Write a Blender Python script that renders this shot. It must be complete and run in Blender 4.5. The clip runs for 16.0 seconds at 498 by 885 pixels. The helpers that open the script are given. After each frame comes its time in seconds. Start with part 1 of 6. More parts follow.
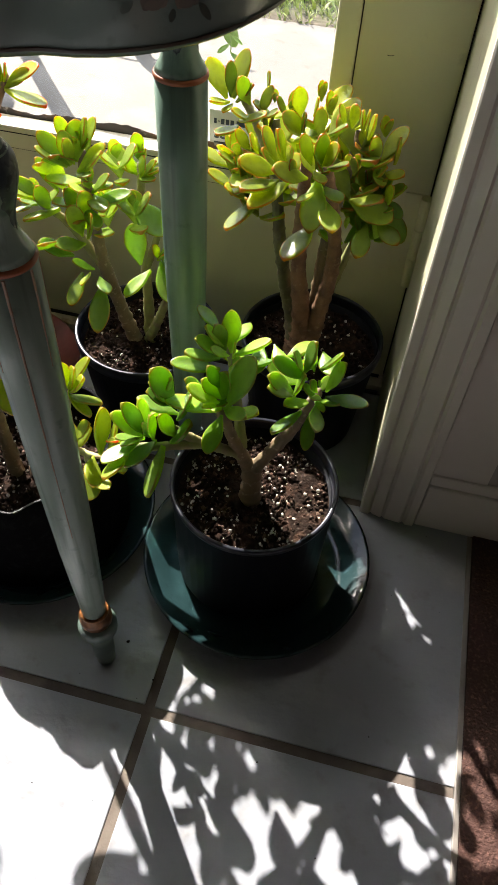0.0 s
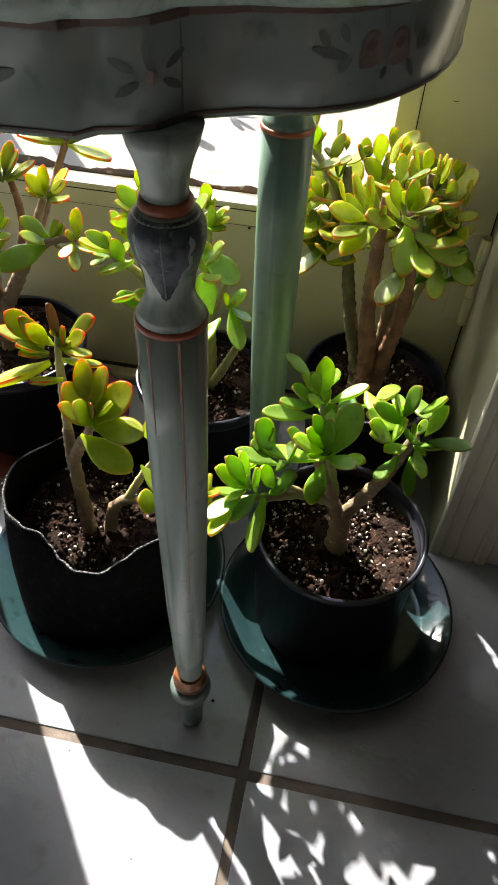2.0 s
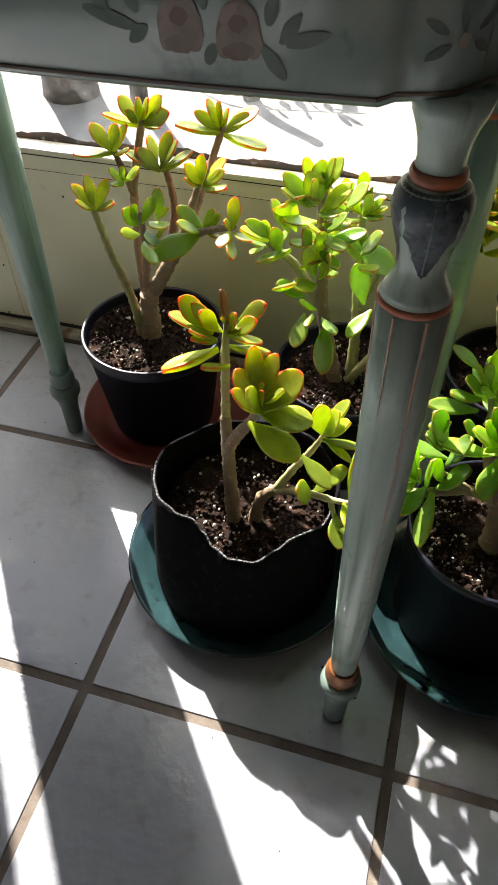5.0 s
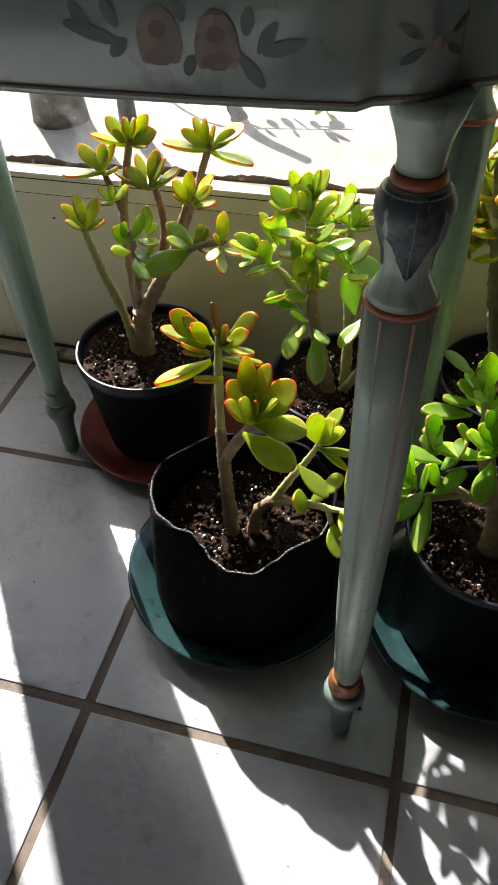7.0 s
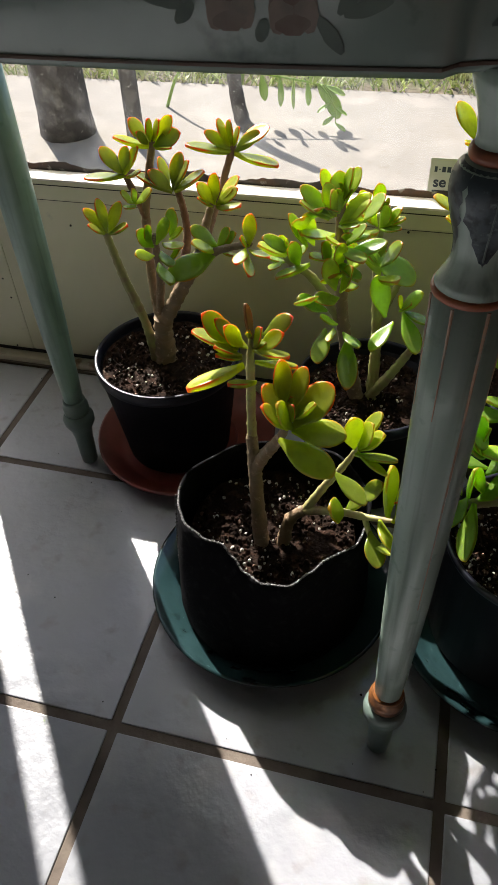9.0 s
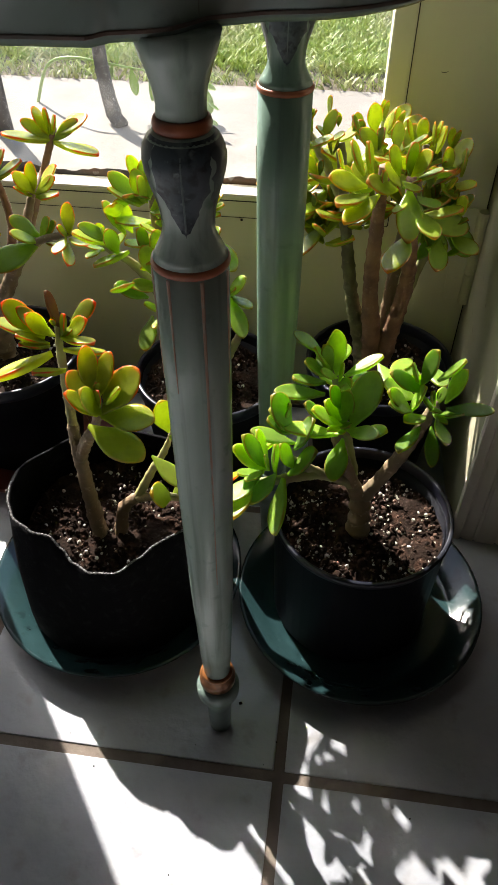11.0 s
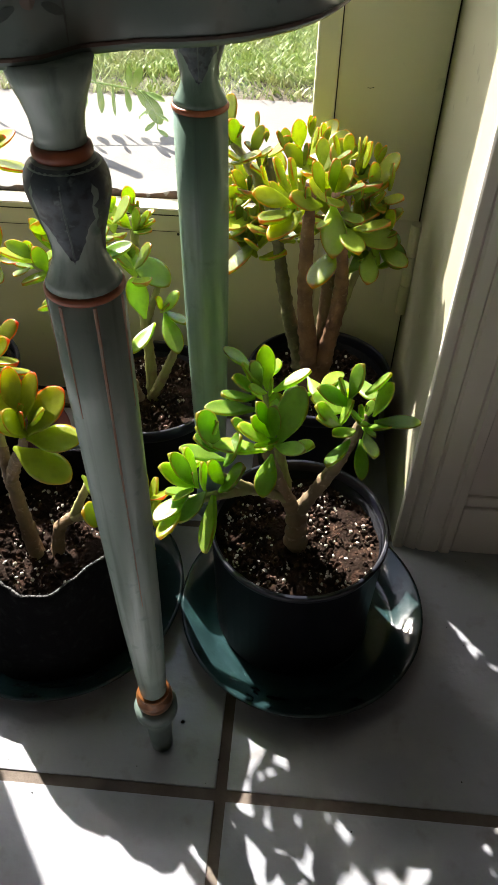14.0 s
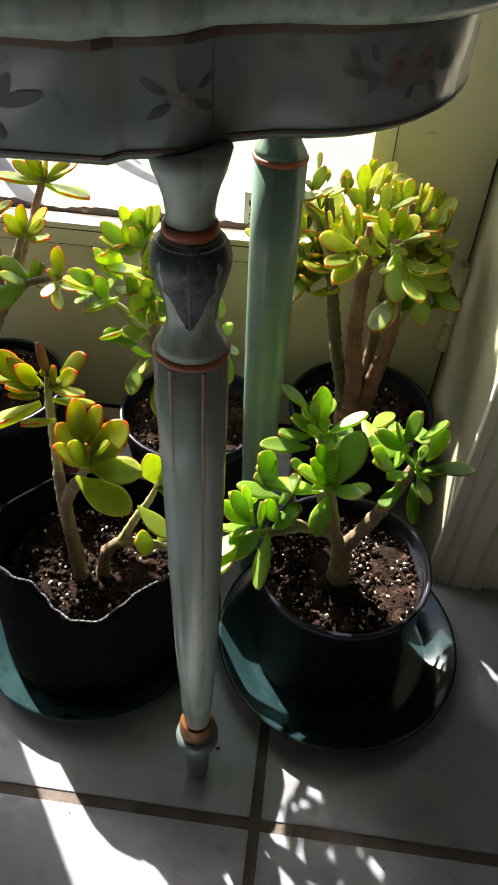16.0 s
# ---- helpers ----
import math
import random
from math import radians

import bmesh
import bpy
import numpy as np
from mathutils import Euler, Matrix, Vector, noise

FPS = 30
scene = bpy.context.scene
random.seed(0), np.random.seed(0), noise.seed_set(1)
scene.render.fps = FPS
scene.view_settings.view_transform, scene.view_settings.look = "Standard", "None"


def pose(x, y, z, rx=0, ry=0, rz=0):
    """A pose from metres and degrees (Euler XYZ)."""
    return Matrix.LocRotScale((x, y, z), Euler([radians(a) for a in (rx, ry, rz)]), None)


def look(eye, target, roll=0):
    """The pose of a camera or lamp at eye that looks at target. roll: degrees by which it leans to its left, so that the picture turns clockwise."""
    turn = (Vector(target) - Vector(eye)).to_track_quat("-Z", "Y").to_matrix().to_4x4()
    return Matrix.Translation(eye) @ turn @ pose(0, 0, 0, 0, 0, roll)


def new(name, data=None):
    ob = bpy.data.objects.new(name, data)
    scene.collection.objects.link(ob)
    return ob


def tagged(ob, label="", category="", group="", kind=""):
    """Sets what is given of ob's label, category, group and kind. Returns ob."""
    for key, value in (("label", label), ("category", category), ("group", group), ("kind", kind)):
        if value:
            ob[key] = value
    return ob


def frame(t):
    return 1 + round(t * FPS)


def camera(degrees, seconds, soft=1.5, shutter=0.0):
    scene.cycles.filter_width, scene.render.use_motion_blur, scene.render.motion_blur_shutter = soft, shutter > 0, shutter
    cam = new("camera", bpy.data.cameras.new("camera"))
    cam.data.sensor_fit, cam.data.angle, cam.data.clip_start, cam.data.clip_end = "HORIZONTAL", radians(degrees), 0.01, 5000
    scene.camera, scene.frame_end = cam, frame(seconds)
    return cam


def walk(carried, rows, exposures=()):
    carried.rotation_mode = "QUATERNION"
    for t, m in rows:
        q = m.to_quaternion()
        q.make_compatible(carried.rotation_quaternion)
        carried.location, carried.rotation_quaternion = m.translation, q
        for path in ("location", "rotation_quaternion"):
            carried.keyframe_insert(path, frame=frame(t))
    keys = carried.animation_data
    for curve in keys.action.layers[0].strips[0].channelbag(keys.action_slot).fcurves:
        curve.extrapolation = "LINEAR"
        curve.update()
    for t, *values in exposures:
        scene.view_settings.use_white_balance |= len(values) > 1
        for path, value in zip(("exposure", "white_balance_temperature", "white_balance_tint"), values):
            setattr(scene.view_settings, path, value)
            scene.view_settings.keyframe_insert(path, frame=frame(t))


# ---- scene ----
cam = camera(38.9, 16.0, soft=1.2)
ROWS = [
    (0, 0.4281, -0.2219, 0.7038, 40.09, -2.67, 13.80),
    (0.5, 0.4001, -0.2207, 0.6985, 41.27, -3.28, 14.23),
    (1, 0.3704, -0.2217, 0.6873, 40.15, -3.71, 14.31),
    (1.5, 0.3402, -0.2258, 0.6925, 41.63, -2.67, 13.66),
    (2, 0.3283, -0.2263, 0.6972, 43.16, -2.19, 11.06),
    (2.5, 0.3204, -0.2314, 0.6961, 43.92, -3.39, 9.76),
    (3, 0.3151, -0.2391, 0.6990, 44.25, -3.11, 10.22),
    (3.5, 0.2879, -0.2494, 0.6944, 43.67, -1.43, 13.04),
    (4, 0.2606, -0.2500, 0.6930, 43.89, 0.06, 15.25),
    (4.5, 0.2490, -0.2462, 0.6859, 43.03, 0.41, 16.24),
    (7, 0.2538, -0.2501, 0.6812, 44.54, 1.75, 14.75),
    (7.5, 0.2332, -0.2537, 0.6741, 44.85, 2.08, 16.21),
    (8, 0.2111, -0.2552, 0.6693, 44.88, 1.90, 17.44),
    (8.5, 0.1935, -0.2515, 0.6656, 45.61, 2.83, 17.92),
    (9, 0.2242, -0.2458, 0.6619, 45.66, 2.29, 14.41),
    (9.5, 0.2837, -0.2411, 0.6574, 45.45, 1.89, 9.33),
    (12, 0.3183, -0.2403, 0.6522, 45.42, 0.02, 6.79),
    (12.5, 0.3261, -0.2419, 0.6505, 45.12, 0.37, 5.63),
    (13, 0.3281, -0.2444, 0.6508, 45.38, 0.42, 5.31),
    (13.5, 0.3366, -0.2336, 0.6505, 45.09, -1.49, 5.58),
    (14, 0.3409, -0.2303, 0.6587, 46.01, -0.79, 4.86),
    (14.5, 0.3335, -0.2353, 0.6598, 46.47, -0.10, 5.85),
    (15, 0.3332, -0.2363, 0.6617, 46.84, -0.20, 5.95),
    (15.5, 0.3283, -0.2388, 0.6652, 46.92, -0.32, 7.22),
    (16, 0.2963, -0.2232, 0.6847, 46.28, -2.56, 6.99),
]
EXPOSURES = [(0.0, 1.810), (2.0, 2.010), (3.5, 2.280), (4.5, 2.260), (7.0, 1.880), (8.5, 1.520), (9.0, 1.440), (9.5, 1.480), (12.0, 1.850), (16.0, 1.970)]
walk(cam, [(t, pose(x, y, z, rx, ry, rz)) for t, x, y, z, rx, ry, rz in ROWS], EXPOSURES)

# ---------------------------------------------------------------- light
SUN_FROM = Vector((-0.77, 1.0, 1.0)).normalized()
world = bpy.data.worlds.new("sky")
scene.world = world
world.use_nodes = True
wn = world.node_tree
sky = wn.nodes.new("ShaderNodeTexSky")
sky.sky_type = "NISHITA"
sky.sun_disc = False
sky.sun_elevation = math.asin(SUN_FROM.z)
sky.sun_rotation = math.atan2(SUN_FROM.x, SUN_FROM.y)
wn.links.new(sky.outputs[0], wn.nodes["Background"].inputs[0])
wn.nodes["Background"].inputs[1].default_value = 0.098
sun = new("sun", bpy.data.lights.new("sun", "SUN"))
sun.data.energy = 5.0
sun.data.angle = radians(0.55)
sun.data.color = (1.0, 0.93, 0.85)
sun.matrix_world = look(SUN_FROM * 20, (0, 0, 0))


# ---------------------------------------------------------------- materials
def material(name, base, rough=0.5, metal=0.0, coat=0.0, spots=(), bump=None, spec=0.5, streaks=()):
    """Principled paint; spots: (scale, colour, low, high[, detail]) noise layers; bump: list of (scale, height)."""
    m = bpy.data.materials.new(name)
    m.use_nodes = True
    nt = m.node_tree
    p = nt.nodes["Principled BSDF"]
    p.inputs["Roughness"].default_value = rough
    p.inputs["Metallic"].default_value = metal
    p.inputs["Coat Weight"].default_value = coat
    p.inputs["Specular IOR Level"].default_value = spec
    geo = nt.nodes.new("ShaderNodeNewGeometry")
    last = None
    rgb = nt.nodes.new("ShaderNodeRGB")
    rgb.outputs[0].default_value = (*base, 1)
    last = rgb.outputs[0]
    for s in tuple(spots) + tuple(streaks):
        n = nt.nodes.new("ShaderNodeTexNoise")
        n.inputs["Scale"].default_value = s[0]
        n.inputs["Detail"].default_value = s[4] if len(s) > 4 else 4
        if s in streaks:
            mp = nt.nodes.new("ShaderNodeMapping")
            mp.inputs["Scale"].default_value = (1, 1, 0.04)
            nt.links.new(geo.outputs["Position"], mp.inputs["Vector"])
            nt.links.new(mp.outputs["Vector"], n.inputs["Vector"])
        else:
            nt.links.new(geo.outputs["Position"], n.inputs["Vector"])
        r = nt.nodes.new("ShaderNodeMapRange")
        r.inputs["From Min"].default_value, r.inputs["From Max"].default_value = s[2], s[3]
        nt.links.new(n.outputs["Fac"], r.inputs["Value"])
        mix = nt.nodes.new("ShaderNodeMix")
        mix.data_type = "RGBA"
        nt.links.new(r.outputs["Result"], mix.inputs["Factor"])
        nt.links.new(last, mix.inputs["A"])
        mix.inputs["B"].default_value = (*s[1], 1)
        last = mix.outputs["Result"]
    nt.links.new(last, p.inputs["Base Color"])
    prev = None
    for scale, height in bump or ():
        n = nt.nodes.new("ShaderNodeTexNoise")
        n.inputs["Scale"].default_value = scale
        n.inputs["Detail"].default_value = 5
        nt.links.new(geo.outputs["Position"], n.inputs["Vector"])
        b = nt.nodes.new("ShaderNodeBump")
        b.inputs["Strength"].default_value = 1.0
        b.inputs["Distance"].default_value = height
        nt.links.new(n.outputs["Fac"], b.inputs["Height"])
        if prev:
            nt.links.new(prev, b.inputs["Normal"])
        prev = b.outputs["Normal"]
    if prev:
        nt.links.new(prev, p.inputs["Normal"])
    return m


def leaf_material(name, young, old, red, amount, waxy):
    """Fleshy leaf: green by age, a red margin from the mesh's own margin layer, light passing through."""
    m = bpy.data.materials.new(name)
    m.use_nodes = True
    nt = m.node_tree
    p = nt.nodes["Principled BSDF"]
    info = nt.nodes.new("ShaderNodeObjectInfo")
    mix = nt.nodes.new("ShaderNodeMix")
    mix.data_type = "RGBA"
    mix.inputs["A"].default_value, mix.inputs["B"].default_value = (*young, 1), (*old, 1)
    nt.links.new(info.outputs["Random"], mix.inputs["Factor"])
    tex = nt.nodes.new("ShaderNodeTexCoord")
    n = nt.nodes.new("ShaderNodeTexNoise")
    n.inputs["Scale"].default_value = 3.5
    nt.links.new(tex.outputs["Object"], n.inputs["Vector"])
    blotch = nt.nodes.new("ShaderNodeMix")
    blotch.data_type = "RGBA"
    r0 = nt.nodes.new("ShaderNodeMapRange")
    r0.inputs["From Min"].default_value, r0.inputs["From Max"].default_value = 0.45, 0.8
    r0.inputs["To Max"].default_value = 0.5
    nt.links.new(n.outputs["Fac"], r0.inputs["Value"])
    nt.links.new(r0.outputs["Result"], blotch.inputs["Factor"])
    nt.links.new(mix.outputs["Result"], blotch.inputs["A"])
    blotch.inputs["B"].default_value = (*[c * 0.6 for c in old], 1)
    att = nt.nodes.new("ShaderNodeAttribute")
    att.attribute_name = "margin"
    add = nt.nodes.new("ShaderNodeMath")
    add.operation = "MULTIPLY_ADD"
    nt.links.new(n.outputs["Fac"], add.inputs[0])
    add.inputs[1].default_value = 0.35
    nt.links.new(att.outputs["Fac"], add.inputs[2])
    r = nt.nodes.new("ShaderNodeMapRange")
    r.inputs["From Min"].default_value, r.inputs["From Max"].default_value = 0.69, 1.15
    r.inputs["To Max"].default_value = amount
    nt.links.new(add.outputs[0], r.inputs["Value"])
    edge = nt.nodes.new("ShaderNodeMix")
    edge.data_type = "RGBA"
    nt.links.new(r.outputs["Result"], edge.inputs["Factor"])
    nt.links.new(blotch.outputs["Result"], edge.inputs["A"])
    edge.inputs["B"].default_value = (*red, 1)
    nt.links.new(edge.outputs["Result"], p.inputs["Base Color"])
    p.inputs["Roughness"].default_value = 0.24
    p.inputs["Specular IOR Level"].default_value = waxy + 0.25
    fine = nt.nodes.new("ShaderNodeTexNoise")
    fine.inputs["Scale"].default_value = 40
    nt.links.new(tex.outputs["Object"], fine.inputs["Vector"])
    b = nt.nodes.new("ShaderNodeBump")
    b.inputs["Distance"].default_value = 0.0006
    b.inputs["Strength"].default_value = 0.35
    nt.links.new(fine.outputs["Fac"], b.inputs["Height"])
    nt.links.new(b.outputs["Normal"], p.inputs["Normal"])
    p.inputs["Subsurface Weight"].default_value = 0.35
    p.inputs["Subsurface Radius"].default_value = (0.85, 1.0, 0.08)
    p.inputs["Subsurface Scale"].default_value = 0.0045
    # daylight passing through the flesh, more saturated than the skin
    glow = nt.nodes.new("ShaderNodeBsdfTranslucent")
    sat = nt.nodes.new("ShaderNodeHueSaturation")
    sat.inputs["Saturation"].default_value = 1.5
    sat.inputs["Value"].default_value = 2.3
    nt.links.new(edge.outputs["Result"], sat.inputs["Color"])
    nt.links.new(sat.outputs["Color"], glow.inputs["Color"])
    ms = nt.nodes.new("ShaderNodeMixShader")
    ms.inputs[0].default_value = 0.42
    nt.links.new(p.outputs[0], ms.inputs[1])
    nt.links.new(glow.outputs[0], ms.inputs[2])
    nt.links.new(ms.outputs[0], nt.nodes["Material Output"].inputs["Surface"])
    return m


TILE = material("glazed_tile", (0.348, 0.361, 0.400), 0.30, spec=0.95, spots=[(4, (0.27, 0.285, 0.315), 0.4, 0.7, 7), (38, (0.25, 0.245, 0.245), 0.58, 0.74, 6), (14, (0.40, 0.405, 0.42), 0.55, 0.75)], bump=[(8, 0.0036), (30, 0.0018), (85, 0.0007)])
GROUT = material("grout", (0.115, 0.092, 0.075), 0.9, spots=[(30, (0.15, 0.125, 0.10), 0.45, 0.7), (7, (0.04, 0.032, 0.028), 0.6, 0.7)], bump=[(160, 0.001)])
DOOR_PAINT = material("door_paint", (0.63, 0.61, 0.43), 0.42, spots=[(3, (0.56, 0.545, 0.385), 0.4, 0.7), (45, (0.46, 0.46, 0.34), 0.70, 0.8)], bump=[(60, 0.0002)])
# the door's cream dimmed for the jamb, so its shade sits in the colour
JAMB_SHADED = material("shaded_jamb_paint", (0.40, 0.385, 0.27), 0.5, spots=[(3, (0.34, 0.325, 0.23), 0.4, 0.7), (40, (0.24, 0.22, 0.16), 0.66, 0.76)], bump=[(50, 0.0002)])
WHITE_PAINT = material("trim_paint", (0.78, 0.73, 0.65), 0.45, spots=[(4, (0.74, 0.70, 0.64), 0.4, 0.7)], bump=[(50, 0.0002)])
WALL_PAINT = material("wall_paint", (0.48, 0.44, 0.40), 0.8, spots=[(2, (0.43, 0.395, 0.36), 0.4, 0.7)], bump=[(120, 0.0004)])
THRESH = material("worn_threshold", (0.52, 0.47, 0.39), 0.6, spots=[(25, (0.19, 0.105, 0.05), 0.56, 0.66), (90, (0.55, 0.52, 0.46), 0.6, 0.7)], bump=[(80, 0.0008)])
DARK = material("dark_gap", (0.02, 0.018, 0.015), 0.9)
CEILING_PAINT = material("ceiling_paint", (0.10, 0.092, 0.08), 0.85, spots=[(2, (0.085, 0.078, 0.068), 0.4, 0.7)], bump=[(90, 0.0006)])
CARPET = material("carpet", (0.065, 0.029, 0.022), 0.95, spots=[(8, (0.045, 0.02, 0.015), 0.4, 0.7), (260, (0.14, 0.07, 0.054), 0.52, 0.7)], bump=[(400, 0.003)])
STRIP = material("edge_strip", (0.33, 0.3, 0.27), 0.4, metal=0.4)
TEAL = material("sage_paint", (0.305, 0.395, 0.335), 0.25, spots=[(14, (0.35, 0.43, 0.385), 0.45, 0.7), (70, (0.19, 0.28, 0.225), 0.6, 0.75)], bump=[(60, 0.0003)], streaks=[(160, (0.20, 0.265, 0.225), 0.50, 0.72), (75, (0.37, 0.44, 0.40), 0.52, 0.72)])
# sage darkened for the back legs, with their shade put into the colour
SAGE_SHADED = material("shaded_sage_paint", (0.15, 0.235, 0.185), 0.30, spots=[(14, (0.19, 0.28, 0.225), 0.45, 0.7), (70, (0.10, 0.17, 0.13), 0.6, 0.75)], bump=[(60, 0.0003)], streaks=[(160, (0.10, 0.155, 0.125), 0.50, 0.72), (75, (0.21, 0.30, 0.245), 0.52, 0.72)])
TEAL_DARK = material("dark_sage_paint", (0.040, 0.060, 0.072), 0.38, spots=[(70, (0.10, 0.135, 0.14), 0.50, 0.68, 7), (160, (0.012, 0.02, 0.028), 0.5, 0.62), (240, (0.13, 0.17, 0.17), 0.62, 0.74)], bump=[(60, 0.0003)])
APRON = material("apron_paint", (0.165, 0.215, 0.195), 0.22, spots=[(11, (0.21, 0.255, 0.23), 0.45, 0.7), (55, (0.085, 0.115, 0.10), 0.6, 0.75)], bump=[(60, 0.0003)])
COPPER = material("rust_paint", (0.34, 0.10, 0.04), 0.36, spots=[(60, (0.16, 0.045, 0.02), 0.45, 0.7)])
APRON_DARK = material("groove_paint", (0.11, 0.135, 0.12), 0.4, spots=[(60, (0.14, 0.17, 0.15), 0.45, 0.65)])
RUST_LINE = material("faint_rust_line", (0.13, 0.09, 0.07), 0.35, spots=[(40, (0.10, 0.10, 0.09), 0.45, 0.65)])
FOOT_TEAL = material("dull_sage_paint", (0.13, 0.175, 0.155), 0.3, spots=[(30, (0.08, 0.11, 0.1), 0.5, 0.7)])
BRONZE = material("worn_rust_paint", (0.30, 0.12, 0.04), 0.28, metal=0.35, spots=[(90, (0.12, 0.05, 0.02), 0.45, 0.65)])
VEIN = material("pale_vein_paint", (0.10, 0.135, 0.13), 0.4)
PIN = material("faded_rust_stripe", (0.34, 0.20, 0.13), 0.4, spots=[(120, (0.28, 0.25, 0.2), 0.5, 0.65)])
ROSE = material("rose_paint", (0.20, 0.17, 0.145), 0.5, spots=[(50, (0.155, 0.105, 0.085), 0.45, 0.65)])
ROSE_DARK = material("rose_heart_paint", (0.15, 0.105, 0.085), 0.45, spots=[(80, (0.19, 0.14, 0.12), 0.5, 0.7)])
ROSE_PALE = material("pale_petal_paint", (0.235, 0.195, 0.165), 0.45, spots=[(70, (0.17, 0.15, 0.13), 0.45, 0.65)])
BLACK_POT = material("black_plastic", (0.006, 0.0065, 0.009), 0.42, spots=[(20, (0.010, 0.0105, 0.012), 0.5, 0.7)], bump=[(150, 0.0002)], spec=0.04)
RIM = material("black_rim_plastic", (0.008, 0.009, 0.016), 0.28, spots=[(40, (0.02, 0.022, 0.03), 0.5, 0.7)], bump=[(90, 0.0002)], spec=0.35)
FELT = material("black_felt", (0.006, 0.006, 0.007), 1.0, spots=[(120, (0.014, 0.014, 0.015), 0.55, 0.7)], bump=[(500, 0.0012)], spec=0.05)
FRAY = material("frayed_felt_edge", (0.15, 0.148, 0.145), 0.95, spots=[(500, (0.03, 0.03, 0.03), 0.45, 0.55)])
# the last spots layer paints pale teal glints into the plastic
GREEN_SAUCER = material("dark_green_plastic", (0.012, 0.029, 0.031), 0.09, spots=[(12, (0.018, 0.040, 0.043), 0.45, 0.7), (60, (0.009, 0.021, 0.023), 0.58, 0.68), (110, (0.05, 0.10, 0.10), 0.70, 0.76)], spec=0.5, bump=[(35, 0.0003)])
RED_SAUCER = material("terracotta_plastic", (0.16, 0.036, 0.030), 0.35, spots=[(25, (0.10, 0.022, 0.018), 0.5, 0.7)])
SOIL = material("potting_soil", (0.015, 0.0088, 0.0062), 0.95, spots=[(70, (0.046, 0.024, 0.016), 0.48, 0.7), (200, (0.008, 0.005, 0.003), 0.5, 0.7)], bump=[(90, 0.005), (300, 0.002)], spec=0.1)
PERLITE = material("perlite", (0.52, 0.48, 0.43), 0.9, spots=[(400, (0.4, 0.36, 0.3), 0.45, 0.7)])
BARK_CHIP = material("bark_chips", (0.075, 0.038, 0.024), 0.9, spots=[(200, (0.10, 0.055, 0.032), 0.45, 0.7)])
BARK = material("jade_bark", (0.22, 0.145, 0.080), 0.7, spots=[(60, (0.17, 0.125, 0.07), 0.42, 0.62), (200, (0.40, 0.30, 0.21), 0.6, 0.75)], bump=[(220, 0.0012)])
BARK_RED = material("jade_red_bark", (0.23, 0.12, 0.06), 0.7, spots=[(60, (0.14, 0.07, 0.038), 0.42, 0.62), (200, (0.28, 0.17, 0.11), 0.6, 0.75)], bump=[(220, 0.0012)])
STEM_GREEN = material("jade_green_stem", (0.26, 0.27, 0.09), 0.6, spots=[(70, (0.24, 0.19, 0.09), 0.45, 0.65)], bump=[(250, 0.0008)])
BARK_OLIVE = material("jade_olive_bark", (0.15, 0.14, 0.055), 0.65, spots=[(60, (0.10, 0.085, 0.04), 0.42, 0.62), (200, (0.22, 0.19, 0.1), 0.6, 0.75)], bump=[(220, 0.0012)])
BARK_PALE = material("jade_young_bark", (0.34, 0.33, 0.12), 0.6, spots=[(60, (0.30, 0.22, 0.11), 0.42, 0.65), (200, (0.22, 0.17, 0.09), 0.6, 0.75)], bump=[(250, 0.0008)])
PATIO = material("concrete", (0.25, 0.232, 0.205), 0.9, spots=[(3, (0.26, 0.235, 0.20), 0.4, 0.7), (40, (0.21, 0.185, 0.155), 0.60, 0.72), (9, (0.31, 0.285, 0.25), 0.5, 0.7)], bump=[(60, 0.002)])
EARTH = material("lawn_soil", (0.13, 0.105, 0.07), 0.95, spots=[(6, (0.12, 0.13, 0.06), 0.45, 0.62), (50, (0.2, 0.16, 0.11), 0.55, 0.7), (90, (0.06, 0.05, 0.035), 0.55, 0.65)], bump=[(30, 0.01)])
GRASS = material("grass_blades", (0.42, 0.50, 0.15), 0.55, spots=[(5, (0.44, 0.45, 0.22), 0.45, 0.65), (40, (0.18, 0.33, 0.05), 0.5, 0.7)])
POSTWOOD = material("weathered_post", (0.06, 0.055, 0.055), 0.85, spots=[(25, (0.13, 0.12, 0.115), 0.50, 0.70), (110, (0.30, 0.29, 0.28), 0.64, 0.70)], bump=[(60, 0.004)])
LEAF_PAINT = material("dark_leaf_paint", (0.115, 0.15, 0.13), 0.45, spots=[(50, (0.075, 0.105, 0.095), 0.5, 0.7)])
WEED = material("weed_leaf", (0.20, 0.34, 0.06), 0.5, spots=[(30, (0.28, 0.38, 0.09), 0.5, 0.7)])
LABEL = material("sticker", (0.50, 0.53, 0.50), 0.5)
INK = material("sticker_ink", (0.02, 0.035, 0.06), 0.5)
SEALANT = material("flaking_sealant", (0.05, 0.042, 0.04), 0.8, spots=[(25, (0.11, 0.06, 0.035), 0.45, 0.6), (70, (0.30, 0.29, 0.27), 0.60, 0.68)])
LEAF_BRIGHT = leaf_material("leaf_sun", (0.36, 0.41, 0.045), (0.16, 0.20, 0.028), (0.60, 0.045, 0.010), 0.92, 0.4)
LEAF_MID = leaf_material("leaf_green", (0.40, 0.48, 0.070), (0.18, 0.27, 0.040), (0.45, 0.06, 0.015), 0.6, 0.45)
LEAF_DEEP = leaf_material("leaf_deep_green", (0.37, 0.51, 0.09), (0.13, 0.235, 0.042), (0.36, 0.06, 0.02), 0.4, 0.55)
LEAF_TOP = leaf_material("leaf_yellow_green", (0.37, 0.42, 0.050), (0.13, 0.18, 0.030), (0.58, 0.050, 0.012), 0.52, 0.4)
